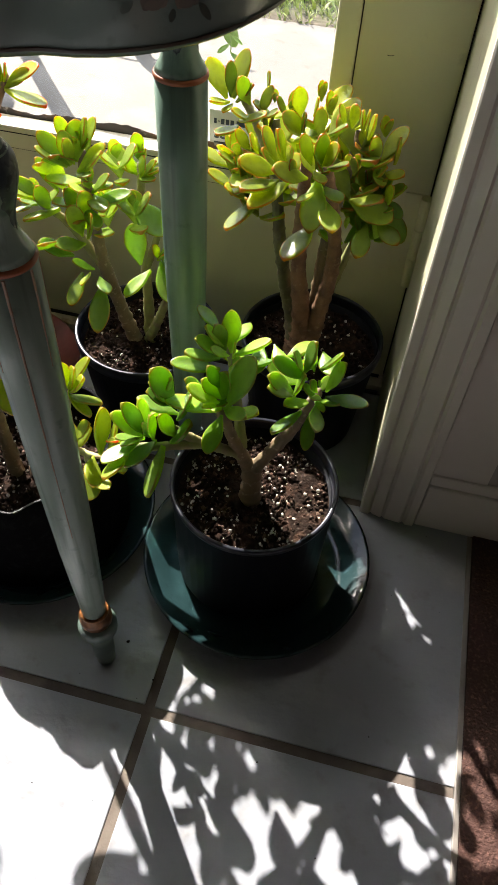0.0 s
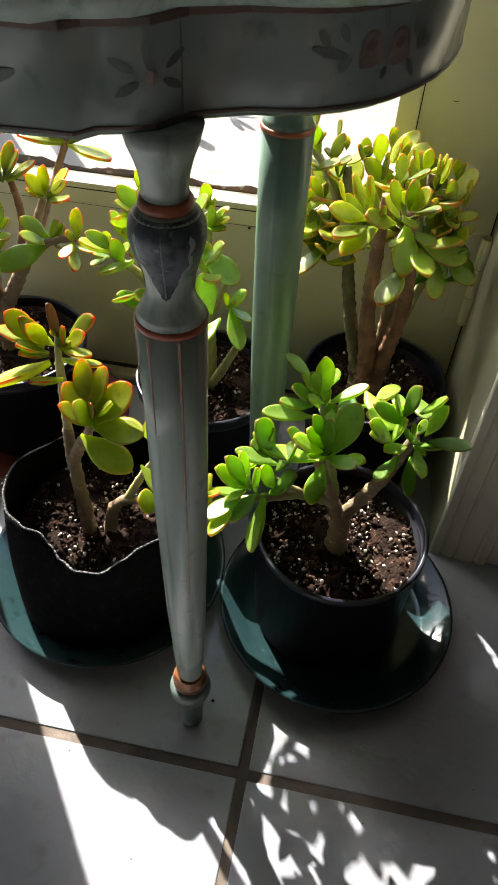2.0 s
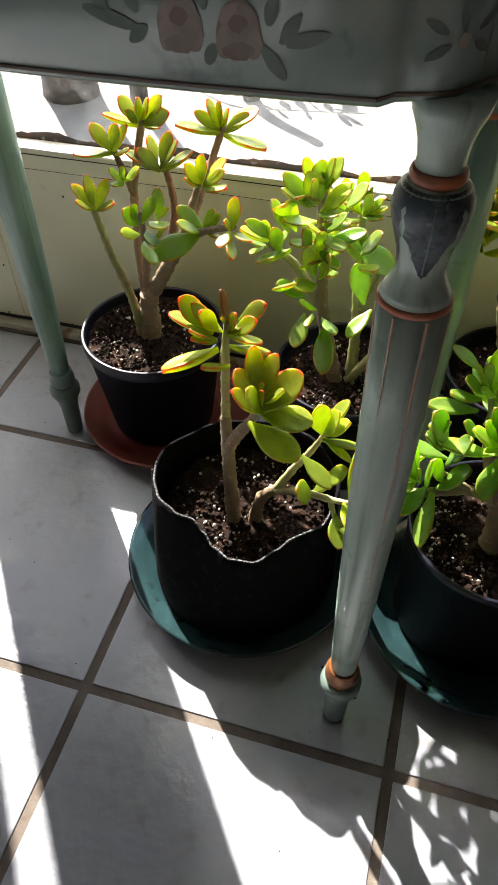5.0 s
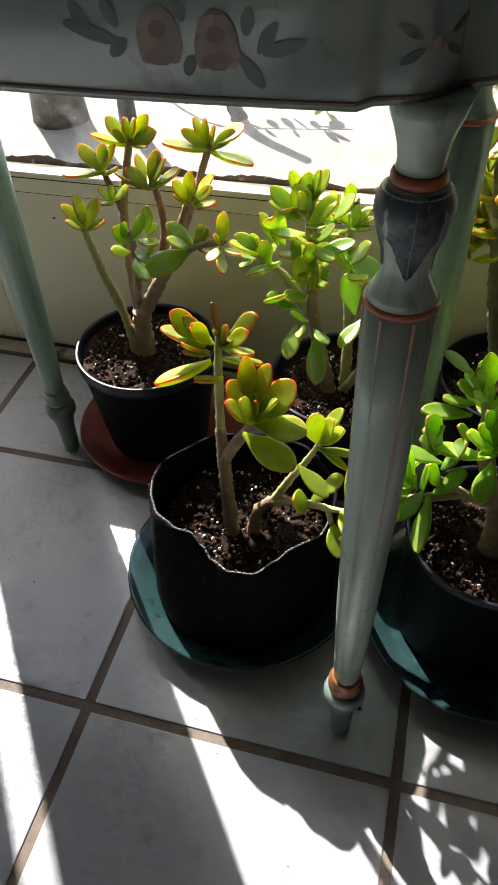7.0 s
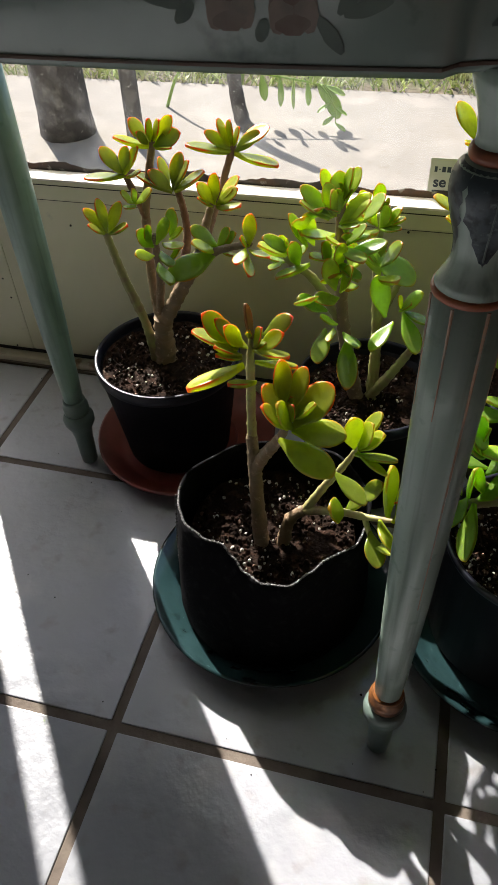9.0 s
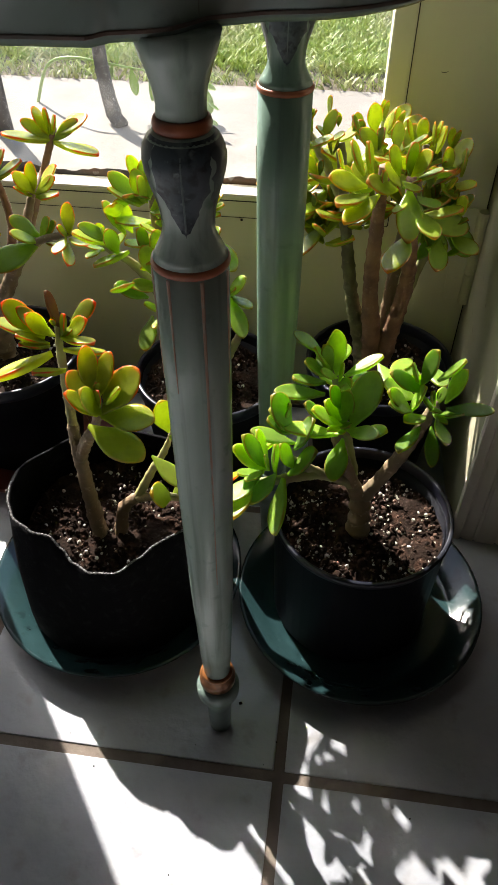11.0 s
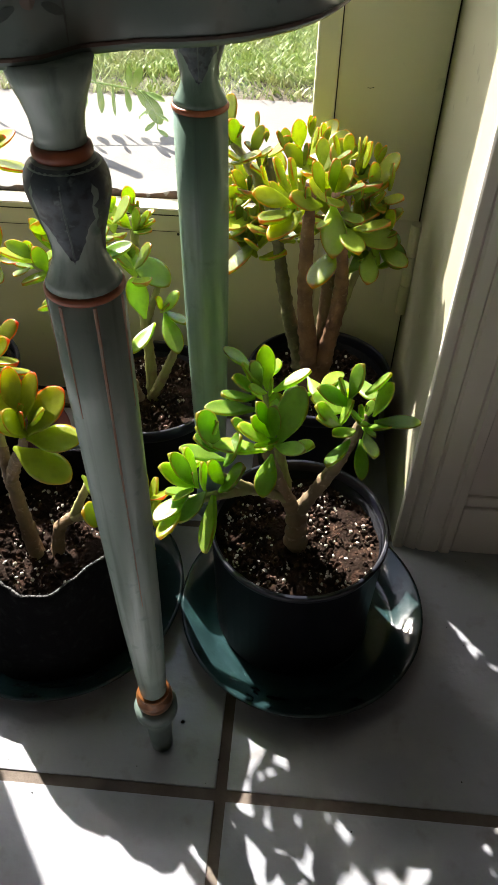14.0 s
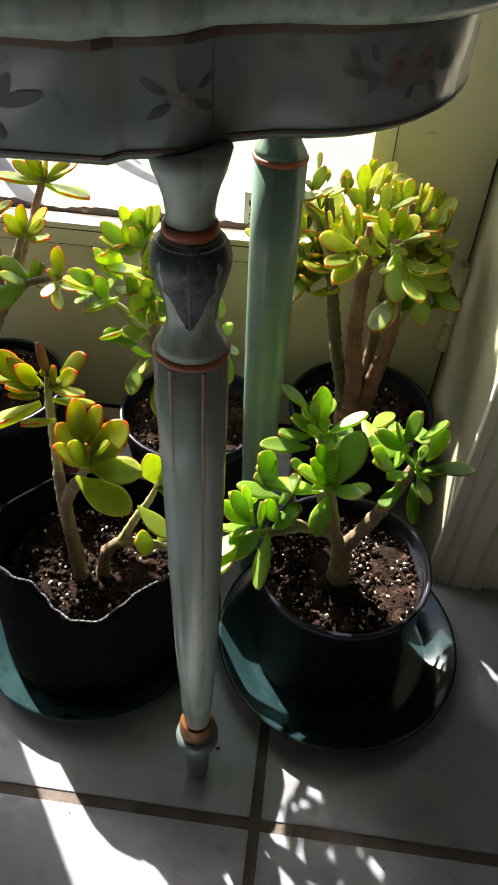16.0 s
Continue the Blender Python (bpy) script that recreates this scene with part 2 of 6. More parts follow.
LEAF_PLAIN = leaf_material("leaf_pale_lime", (0.34, 0.40, 0.045), (0.19, 0.25, 0.03), (0.50, 0.10, 0.02), 0.4, 0.4)

glass_m = bpy.data.materials.new("window_glass")
glass_m.use_nodes = True
gp = glass_m.node_tree.nodes["Principled BSDF"]
gp.inputs["Transmission Weight"].default_value = 1.0
gp.inputs["Roughness"].default_value = 0.0
gp.inputs["IOR"].default_value = 1.02
# a film of dust on the panes, thicker in smears
gn = glass_m.node_tree
g_geo = gn.nodes.new("ShaderNodeNewGeometry")
g_noise = gn.nodes.new("ShaderNodeTexNoise")
g_noise.inputs["Scale"].default_value = 9
g_noise.inputs["Detail"].default_value = 9
g_noise.inputs["Roughness"].default_value = 0.68
g_noise.inputs["Distortion"].default_value = 0.6
gn.links.new(g_geo.outputs["Position"], g_noise.inputs["Vector"])
g_map = gn.nodes.new("ShaderNodeMapRange")
g_map.inputs["From Min"].default_value, g_map.inputs["From Max"].default_value = 0.46, 0.72
g_map.inputs["To Min"].default_value, g_map.inputs["To Max"].default_value = 0.0, 0.045
gn.links.new(g_noise.outputs["Fac"], g_map.inputs["Value"])
g_dust = gn.nodes.new("ShaderNodeBsdfTranslucent")
g_dust.inputs["Color"].default_value = (0.8, 0.8, 0.78, 1)
g_mix = gn.nodes.new("ShaderNodeMixShader")
gn.links.new(g_map.outputs["Result"], g_mix.inputs[0])
gn.links.new(gp.outputs[0], g_mix.inputs[1])
gn.links.new(g_dust.outputs[0], g_mix.inputs[2])
gn.links.new(g_mix.outputs[0], gn.nodes["Material Output"].inputs["Surface"])


# ---------------------------------------------------------------- mesh helpers
def mesh_of(name, bm, mat, smooth=False):
    me = bpy.data.meshes.new(name)
    bm.to_mesh(me)
    bm.free()
    for m in mat if isinstance(mat, (list, tuple)) else [mat]:
        me.materials.append(m)
    if smooth:
        me.shade_smooth()
    return me


def part(name, bm, mat, parent=None, label="", smooth=False):
    ob = new(name, mesh_of(name, bm, mat, smooth))
    if parent:
        ob.parent = parent
    return tagged(ob, label) if label else ob


def thing(name, label, category, group="", kind="", at=(0, 0, 0)):
    ob = new(name)
    ob.location = at
    ob.empty_display_size = 0.05
    return tagged(ob, label, category, group, kind)


def box(bm, lo, hi, bevel=0.0):
    lo, hi = Vector(lo), Vector(hi)
    g = bmesh.ops.create_cube(bm, size=1, matrix=Matrix.Translation((lo + hi) / 2) @ Matrix.Diagonal((*(hi - lo), 1)))
    if bevel:
        es = list({e for v in g["verts"] for e in v.link_edges})
        bmesh.ops.bevel(bm, geom=es, offset=bevel, segments=2, affect="EDGES", profile=0.6)
    return bm


def boxed(lo, hi, bevel=0.0):
    return box(bmesh.new(), lo, hi, bevel)


def lathe(profile, n=40, centre=(0, 0), wobble=None, caps=True):
    """A turned shape from (radius, z) pairs."""
    bm = bmesh.new()
    rings = []
    for r, z in profile:
        ring = []
        for i in range(n):
            a = 2 * math.pi * i / n
            rr = r * (wobble(a, z) if wobble else 1)
            ring.append(bm.verts.new((centre[0] + rr * math.cos(a), centre[1] + rr * math.sin(a), z)))
        rings.append(ring)
    for a, b in zip(rings, rings[1:]):
        for i in range(n):
            bm.faces.new((a[i], a[(i + 1) % n], b[(i + 1) % n], b[i]))
    if caps:
        bm.faces.new(rings[0][::-1])
        bm.faces.new(rings[-1])
    bmesh.ops.recalc_face_normals(bm, faces=bm.faces[:])
    return bm


def smooth_path(points, radii, steps=6):
    """Catmull-Rom through points, with radii."""
    P = [Vector(p) for p in points]
    out, rad = [], []
    for i in range(len(P) - 1):
        p0, p1, p2, p3 = P[max(i - 1, 0)], P[i], P[i + 1], P[min(i + 2, len(P) - 1)]
        for s in range(steps):
            u = s / steps
            out.append(0.5 * ((2 * p1) + (p2 - p0) * u + (2 * p0 - 5 * p1 + 4 * p2 - p3) * u * u + (3 * p1 - p0 - 3 * p2 + p3) * u ** 3))
            rad.append(radii[i] * (1 - u) + radii[i + 1] * u)
    out.append(P[-1])
    rad.append(radii[-1])
    return out, rad


def tube(bm, points, radii, n=10, steps=6, knobs=0.0):
    path, rad = smooth_path(points, radii, steps)
    ref = Vector((1, 0.3, 0))
    rings, along = [], 0.0
    for i, p in enumerate(path):
        along += (p - path[max(i - 1, 0)]).length
        d = (path[min(i + 1, len(path) - 1)] - path[max(i - 1, 0)]).normalized()
        x = (ref - d * ref.dot(d)).normalized()
        y = d.cross(x)
        ref = x
        # swollen leaf scars at uneven steps along a stem
        scar = (along + 0.004 * noise.noise(p * 40)) % 0.0135 - 0.0068
        k = 1 + knobs * (noise.noise(p * 90) + 1.3 * math.exp(-(scar / 0.0017) ** 2))
        ring = []
        for j in range(n):
            a = 2 * math.pi * j / n
            w = 1 + 0.10 * noise.noise(p * 60 + Vector((math.cos(a), math.sin(a), 0)))
            ring.append(bm.verts.new(p + (x * math.cos(a) + y * math.sin(a)) * rad[i] * k * w))
        rings.append(ring)
    for a, b in zip(rings, rings[1:]):
        for j in range(n):
            bm.faces.new((a[j], a[(j + 1) % n], b[(j + 1) % n], b[j]))
    bm.faces.new(rings[0][::-1])
    bm.faces.new(rings[-1])
    return bm


# ---------------------------------------------------------------- the setting
TL = 0.305
tile_floor = tagged(new("floor", mesh_of("floor", boxed((-1.83, -2.44, -0.03), (0.604, 0.50, -0.0014)), GROUT)), "grey-white glazed square floor tiles with dark brown grout", "floor", kind="structure")
carpet = tagged(new("carpet", mesh_of("carpet", boxed((0.6105, -2.44, -0.03), (2.6, 0.30, 0.004)), CARPET)), "reddish brown short-pile carpet beside the tiles", "carpet", kind="structure")
strip = tagged(new("trim_floor_edge", mesh_of("trim_floor_edge", boxed((0.6045, -2.44, -0.03), (0.6100, 0.2905, 0.002), 0.001), STRIP)), "narrow metal edging strip between tiles and carpet", "trim", kind="structure")
threshold = tagged(new("threshold", mesh_of("threshold", boxed((-1.5, 0.501, -0.03), (0.475, 0.575, 0.012), 0.004), THRESH)), "worn painted door threshold with flaking paint", "threshold", kind="structure")

part("threshold_gap", boxed((-1.5, 0.4966, -0.01), (0.470, 0.5008, 0.0035)), GROUT, threshold)
DY = 0.519
HX = 0.471
# glazed door leaf, hinged at HX
door = thing("door_1", "cream painted glazed garden door, closed", "door", kind="structure")
GL, GR, GB, GT = -0.325, 0.345, 0.295, 1.88
DL, DT = -0.476, 2.04
bm = bmesh.new()
box(bm, (DL, DY, 0.016), (GL - 0.018, DY + 0.044, DT), 0.0015)
box(bm, (GR + 0.018, DY, 0.016), (HX + 0.0010, DY + 0.044, DT), 0.0015)
part("stile", bm, DOOR_PAINT, door)
bm = bmesh.new()
box(bm, (GL - 0.0175, DY + 0.0005, 0.0165), (GR + 0.0175, DY + 0.0435, GB - 0.026))
part("bottom_panel", bm, DOOR_PAINT, door)
bm = bmesh.new()
box(bm, (GL - 0.0175, DY + 0.0005, GT + 0.02), (GR + 0.0175, DY + 0.0435, DT - 0.0005))
part("top_rail", bm, DOOR_PAINT, door)
bm = bmesh.new()
fo = 0.022
box(bm, (GL - fo, DY - 0.007, GB - 0.027), (GR + fo, DY + 0.030, GB), 0.003)
box(bm, (GL - fo, DY - 0.007, GT), (GR + fo, DY + 0.030, GT + 0.025), 0.003)
box(bm, (GL - fo, DY - 0.0068, GB + 0.0002), (GL, DY + 0.030, GT - 0.0002), 0.003)
box(bm, (GR, DY - 0.0068, GB + 0.0002), (GR + fo, DY + 0.030, GT - 0.0002), 0.003)
glazing = part("glazing_frame", bm, DOOR_PAINT, door, "cream glazing bead round the glass")
pane = part("pane", boxed((GL - 0.004, DY + 0.020, GB - 0.004), (GR + 0.004, DY + 0.024, GT + 0.004)), glass_m, door, "clear dusty glass")
pane.visible_shadow = False


def jamb_and_walls():
    bm = bmesh.new()
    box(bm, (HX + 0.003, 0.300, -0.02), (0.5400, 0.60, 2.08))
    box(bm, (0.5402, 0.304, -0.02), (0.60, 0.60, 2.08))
    ob = tagged(new("door_frame", mesh_of("door_frame", bm, JAMB_SHADED)), "cream painted deep door jamb, its shade put into the colour", "door frame", kind="structure")
    # moulded casing facing the room
    prof = [(0.474, 0.2998), (0.474, 0.2945), (0.4755, 0.2925), (0.484, 0.2920), (0.487, 0.2955), (0.4895, 0.2935), (0.4990, 0.2905), (0.5015, 0.2935), (0.504, 0.2905), (0.5225, 0.2890), (0.526, 0.2920), (0.529, 0.2885), (0.538, 0.2885), (0.5395, 0.2910), (0.5395, 0.2998)]
    bm = bmesh.new()
    lo = [bm.verts.new((x, y, 0.0)) for x, y in prof]
    hi = [bm.verts.new((x, y, 2.12)) for x, y in prof]
    for i in range(len(prof) - 1):
        bm.faces.new((lo[i], lo[i + 1], hi[i + 1], hi[i]))
    bm.faces.new((lo[-1], lo[0], hi[0], hi[-1]))
    bm.faces.new(hi)
    bm.faces.new(lo[::-1])
    bmesh.ops.recalc_face_normals(bm, faces=bm.faces[:])
    tagged(new("trim_casing", mesh_of("trim_casing", bm, WHITE_PAINT)), "moulded white painted door casing", "trim", kind="structure")
    tagged(new("wall_north", mesh_of("wall_north", boxed((0.6005, 0.301, -0.03), (2.75, 0.60, 2.5)), WALL_PAINT)), "off-white painted wall beside the door", "wall", kind="structure")
    bm = bmesh.new()
    box(bm, (0.5405, 0.2915, 0.0), (2.6, 0.3005, 0.075), 0.002)
    box(bm, (0.5405, 0.2945, 0.0755), (2.6, 0.3005, 0.092), 0.003)
    tagged(new("baseboard", mesh_of("baseboard", bm, WHITE_PAINT)), "white painted baseboard", "baseboard", kind="structure")
    tagged(new("wall_corner_panel", mesh_of("wall_corner_panel", boxed((0.5405, 0.2975, 0.0925), (0.6, 0.3035, 2.1)), WHITE_PAINT)), "flat white panel beside the casing", "wall", kind="structure")
    # rest of the door wall on the far side, with a slim clear gap beside the door
    bm = bmesh.new()
    box(bm, (-1.95, DY - 0.01, -0.03), (-1.50, 0.60, 2.5))
    box(bm, (-1.4995, DY - 0.005, 2.045), (0.60, 0.60, 2.5))
    tagged(new("wall_door", mesh_of("wall_door", bm, WALL_PAINT)), "painted wall around the garden door", "wall", kind="structure")
    tagged(new("wall_west", mesh_of("wall_west", boxed((-1.95, -2.55, -0.03), (-1.84, DY - 0.0105, 2.5)), WALL_PAINT)), "plain painted wall", "wall", kind="structure")
    for nm, lo, hi in (("wall_east", (2.65, -2.55, -0.03), (2.75, 0.3005, 2.5)), ("wall_south", (-1.95, -2.66, -0.03), (2.75, -2.551, 2.5))):
        tagged(new(nm, mesh_of(nm, boxed(lo, hi), WALL_PAINT)), "plain off-white wall", "wall", kind="structure")
    tagged(new("ceiling", mesh_of("ceiling", boxed((-1.95, -2.66, 2.501), (2.75, 0.60, 2.6)), CEILING_PAINT)), "plain dim ceiling", "ceiling", kind="structure")


jamb_and_walls()


def hinge(z0, z1):
    h = thing("hinge", "painted butt hinge on the door edge", "hinge", at=(HX, DY, z0))
    bm = bmesh.new()
    n = 3
    for i in range(n):
        a = (z1 - z0) * i / n + 0.0006
        b = (z1 - z0) * (i + 1) / n - 0.0006
        bmesh.ops.create_cone(bm, cap_ends=True, segments=14, radius1=0.0068, radius2=0.0068, depth=b - a, matrix=Matrix.Translation((-0.001, -0.007, (a + b) / 2)))
    part("knuckle", bm, DOOR_PAINT, h, smooth=False)
    part("leaf_plate", boxed((-0.026, -0.0025, 0), (-0.001, -0.0002, z1 - z0), 0.0008), DOOR_PAINT, h)


hinge(0.178, 0.294)
hinge(1.0, 1.116)

# the other leaf of the pair, standing a little apart from it
door2 = thing("door_2", "cream painted glazed garden door, the other leaf of the pair", "door", kind="structure")
bm = bmesh.new()
box(bm, (-0.690, DY, 0.016), (-0.527, DY + 0.020, DT), 0.0015)
box(bm, (-1.498, DY, 0.016), (-1.350, DY + 0.020, DT), 0.0015)
box(bm, (-1.3495, DY + 0.0005, 0.0165), (-0.6905, DY + 0.0195, GB))
box(bm, (-1.3495, DY + 0.0005, GT), (-0.6905, DY + 0.0195, DT - 0.0005))
part("door_frame", bm, DOOR_PAINT, door2)
pane2 = part("pane", boxed((-1.352, DY + 0.008, GB - 0.004), (-0.688, DY + 0.012, GT + 0.004)), glass_m, door2, "clear glass")
pane2.visible_shadow = False

# ---------------------------------------------------------------- outside
patio = tagged(new("pavement", mesh_of("pavement", boxed((-6, 0.602, -0.22), (6, 2.12, -0.11)), PATIO)), "pale sunlit concrete patio slab", "patio", kind="structure")
ground = tagged(new("ground", mesh_of("ground", boxed((-400, -400, -0.5), (400, 800, -0.115)), EARTH)), "lawn soil with sparse grass", "ground", kind="structure")


def grass():
    rng = random.Random(4)
    verts, faces = [], []
    for i in range(120000):
        near = i % 3 > 0
        x, y = (rng.uniform(-1.5, 1.1), 2.125 + rng.random() ** 1.3 * 1.9) if near else (rng.uniform(-3.2, 2.4), 2.125 + rng.random() ** 1.5 * 4.0)
        if rng.random() > min(1.0, (x + (1.5 if near else 3.2)) / 0.6, ((1.1 if near else 2.4) - x) / 0.6, (6.1 - y) / 1.5):
            continue
        if y < 2.30 + 0.05 * noise.noise(Vector((x * 6, 0, 0))) and rng.random() < 0.85:
            continue
        if noise.noise(Vector((x * 4, y * 4, 0))) < -0.2 and rng.random() < 0.55:
            continue
        weed = rng.random() < 0.25
        h, a = rng.uniform(0.02, 0.05) * (0.7 if weed else 1), rng.uniform(0, 6.28)
        w = rng.uniform(0.004, 0.008) if weed else rng.uniform(0.0015, 0.0032)
        lx, ly = rng.uniform(-1, 1) * h, rng.uniform(-1, 1) * h
        k = len(verts)
        ca, sa = w * math.cos(a), w * math.sin(a)
        verts += [(x - ca * 0.4, y - sa * 0.4, -0.117), (x + ca * 0.4, y + sa * 0.4, -0.117), (x + lx * 0.5 + ca, y + ly * 0.5 + sa, -0.117 + h * 0.6), (x + lx * 0.5 - ca, y + ly * 0.5 - sa, -0.117 + h * 0.6), (x + lx, y + ly, -0.117 + h * 0.9)]
        faces += [(k, k + 1, k + 2, k + 3), (k + 3, k + 2, k + 4)]
    me = bpy.data.meshes.new("grass")
    me.from_pydata(verts, [], faces)
    me.materials.append(GRASS)
    tagged(new("grass", me), "sunlit green lawn with weedy blades", "grass", kind="stuff")


grass()


def post(x, y, r, name, label):
    p = thing(name, label, "post", at=(x, y, -0.11))
    bm = lathe([(r * 1.08, 0), (r, 0.06), (r * 0.97, 0.2), (r * 0.98, 0.34)], 14, wobble=lambda a, z: 1 + 0.08 * noise.noise(Vector((math.cos(a) * 2, math.sin(a) * 2, z * 3 + x))))
    part("shaft", bm, POSTWOOD, p, smooth=True)


post(-0.84, 1.66, 0.075, "timber_post", "rough dark weathered timber post outside the glass")
post(-0.63, 1.66, 0.024, "thin_post", "thin dark metal post standing on the patio")

# ---------------------------------------------------------------- the table
TC, TR = Vector((0.034, 0.189, 0)), radians(-3.4)
TABLE = Matrix.Translation(TC) @ Matrix.Rotation(TR, 4, "Z")
table = thing("console_table", "oval painted side table, sage green with rust bands and faded roses", "table")
table.matrix_basis = TABLE
Z_APRON, Z_LIP, Z_TOP = 0.580, 0.622, 0.645


def outline(extra=0.0, n=22):
    """Half of the plan on the right, front to back: bowed front, leg block, rounded end."""
    pts = []
    for i in range(7):
        u = 0.196 * i / 6
        pts.append((u, -(0.174 - 0.012 * (u / 0.196) ** 2) - extra))
    pts += [(0.201, -0.155 - extra), (0.207, -0.1525 - extra), (0.214, -0.150 - extra), (0.222, -0.145 - extra), (0.231, -0.1295 - extra)]
    for i in range(n):
        a = -math.pi / 2 + math.pi * (i + 1) / (n + 1)
        c, sn = math.cos(a), math.sin(a)
        pts.append((0.233 + (0.096 + extra) * abs(c) ** 0.85, (0.119 + extra) * math.copysign(abs(sn) ** 1.0, sn)))
    back = [(u, -v) for u, v in reversed(pts[:12])]
    right = pts + back
    left = [(-u, v) for u, v in reversed(right)]
    return right + left[1:-1]


def slab(profile_rows):
    """profile_rows: (extra, z) pairs, the plan grown by extra at each height."""
    bm = bmesh.new()
    rings = [[bm.verts.new((u, v, z)) for u, v in outline(e)] for e, z in profile_rows]
    n = len(rings[0])
    for a, b in zip(rings, rings[1:]):
        for i in range(n):
            bm.faces.new((a[i], a[(i + 1) % n], b[(i + 1) % n], b[i]))
    bm.faces.new(rings[0][::-1])
    bm.faces.new(rings[-1])
    bmesh.ops.recalc_face_normals(bm, faces=bm.faces[:])
    return bm


apron = part("apron", slab([(-0.004, Z_APRON), (0, Z_APRON + 0.003), (0, Z_LIP - 0.0005)]), APRON, table, "dark sage apron with faded painted roses")
top = part("tabletop", slab([(0.004, Z_LIP), (0.018, Z_LIP + 0.003), (0.024, Z_LIP + 0.009), (0.024, Z_LIP + 0.017), (0.019, Z_TOP - 0.002), (0.012, Z_TOP)]), TEAL, table, "moulded sage green table top")

part("rust_line", slab([(0.0003, Z_LIP - 0.0042), (0.0009, Z_LIP - 0.0036), (0.0009, Z_LIP - 0.0012), (0.0003, Z_LIP - 0.0006)]), RUST_LINE, apron, "thin rust line under the top")

for ob in (apron, top):
    ob.data.shade_smooth()
    ob.data.set_sharp_from_angle(angle=radians(72))


def on_apron(s, z, lift=0.0004):
    """A place on the apron's face, s metres along the plan from the middle of its front towards the right end."""
    pts = [Vector(q) for q in outline(lift)]
    left = abs(s)
    for a, b in zip(pts, pts[1:]):
        d = (b - a).length
        if left <= d:
            q = a + (b - a) * left / d
            n = Vector(((b - a).y, -(b - a).x)) / d
            break
        left -= d
    if s < 0:
        q.x, n.x = -q.x, -n.x
    return Vector((q.x, q.y, z)), Vector((n.x, n.y, 0))


def dab(s0, z0, length, width, turn, mat, name, label="", lift=0.0004):
    """One brush mark on the apron: a pointed oval that follows its curve."""
    bm = bmesh.new()
    c, sn = math.cos(radians(turn)), math.sin(radians(turn))
    rows = []
    for i in range(9):
        f = i / 8
        w = width / 2 * math.sin(math.pi * (0.06 + 0.9 * f)) ** 0.7 * (1 + 0.15 * noise.noise(Vector((s0 * 90, z0 * 90, f * 6))))
        row = []
        for j in (-1, -0.4, 0.4, 1):
            x, y = (f - 0.5) * length, w * j
            row.append(bm.verts.new(on_apron(s0 + x * c - y * sn, z0 + x * sn + y * c, lift)[0]))
        rows.append(row)
    for a, b in zip(rows, rows[1:]):
        for j in range(3):
            bm.faces.new((a[j], a[j + 1], b[j + 1], b[j]))
    part(name, bm, mat, apron, label)


def rose_spray(s0, k=1.0):
    for c0, cz in ((0.0, 0.6045), (0.0215, 0.6035)):
        dab(s0 + c0 * k, cz, 0.0195 * k, 0.0165 * k, 90, ROSE, "painted_rose", "faded pink painted rose")
        for q, (ds, dz, ln, wd, tn, mt) in enumerate(((-0.004, -0.003, 0.013, 0.008, 75, ROSE_PALE), (0.0045, -0.003, 0.012, 0.008, 105, ROSE_PALE), (0.0, -0.0065, 0.012, 0.006, 5, ROSE), (-0.003, 0.005, 0.009, 0.006, 40, ROSE_PALE), (0.0032, 0.0048, 0.009, 0.006, 140, ROSE), (0.0, 0.0022, 0.007, 0.006, 15, ROSE_DARK))):
            dab(s0 + (c0 + ds) * k, cz + dz * k, ln * k, wd * k, tn, mt, "petal", lift=0.0005 + 0.00005 * q)
    for ds, z, ln, tn in ((-0.026, 0.6045, 0.022, 165), (-0.018, 0.611, 0.010, 120), (-0.016, 0.600, 0.009, 40), (-0.030, 0.610, 0.010, 130), (0.008, 0.615, 0.012, 105), (0.040, 0.605, 0.012, 55), (0.046, 0.602, 0.016, 15), (0.034, 0.594, 0.014, 130), (0.033, 0.610, 0.009, 80), (0.011, 0.595, 0.007, 70)):
        dab(s0 + ds * k, z, ln * k, 0.005 * k, tn, LEAF_PAINT, "painted_leaf")


rose_spray(0.125)
rose_spray(-0.075)
rose_spray(0.318, 0.7)
rose_spray(-0.318, 0.7)
part("rust_edge", slab([(-0.0008, Z_APRON + 0.0030), (0.0005, Z_APRON + 0.0034), (0.0005, Z_APRON + 0.0044), (0.0002, Z_APRON + 0.0048)]), RUST_LINE, apron, "faint rust line along the foot of the apron")


def block_flower(s0, z0):
    """The small painted flower over a leg: five dark strokes round a pale dot."""
    for turn, r in ((28, 0.0125), (152, 0.0125), (205, 0.0105), (335, 0.0105), (100, 0.0095)):
        dab(s0 + r * math.cos(radians(turn)), z0 + 0.8 * r * math.sin(radians(turn)), 0.010, 0.0032, turn, LEAF_PAINT, "painted_leaf")
    dab(s0, z0, 0.0056, 0.0052, 20, ROSE_PALE, "painted_bud", "small pale painted bud", lift=0.0006)


block_flower(0.228, 0.601)
block_flower(-0.228, 0.601)
for sx in (1, -1):
    dab(sx * 0.242, 0.6015, 0.036, 0.0010, 90, APRON_DARK, "corner_groove", "dark groove beside the leg block")



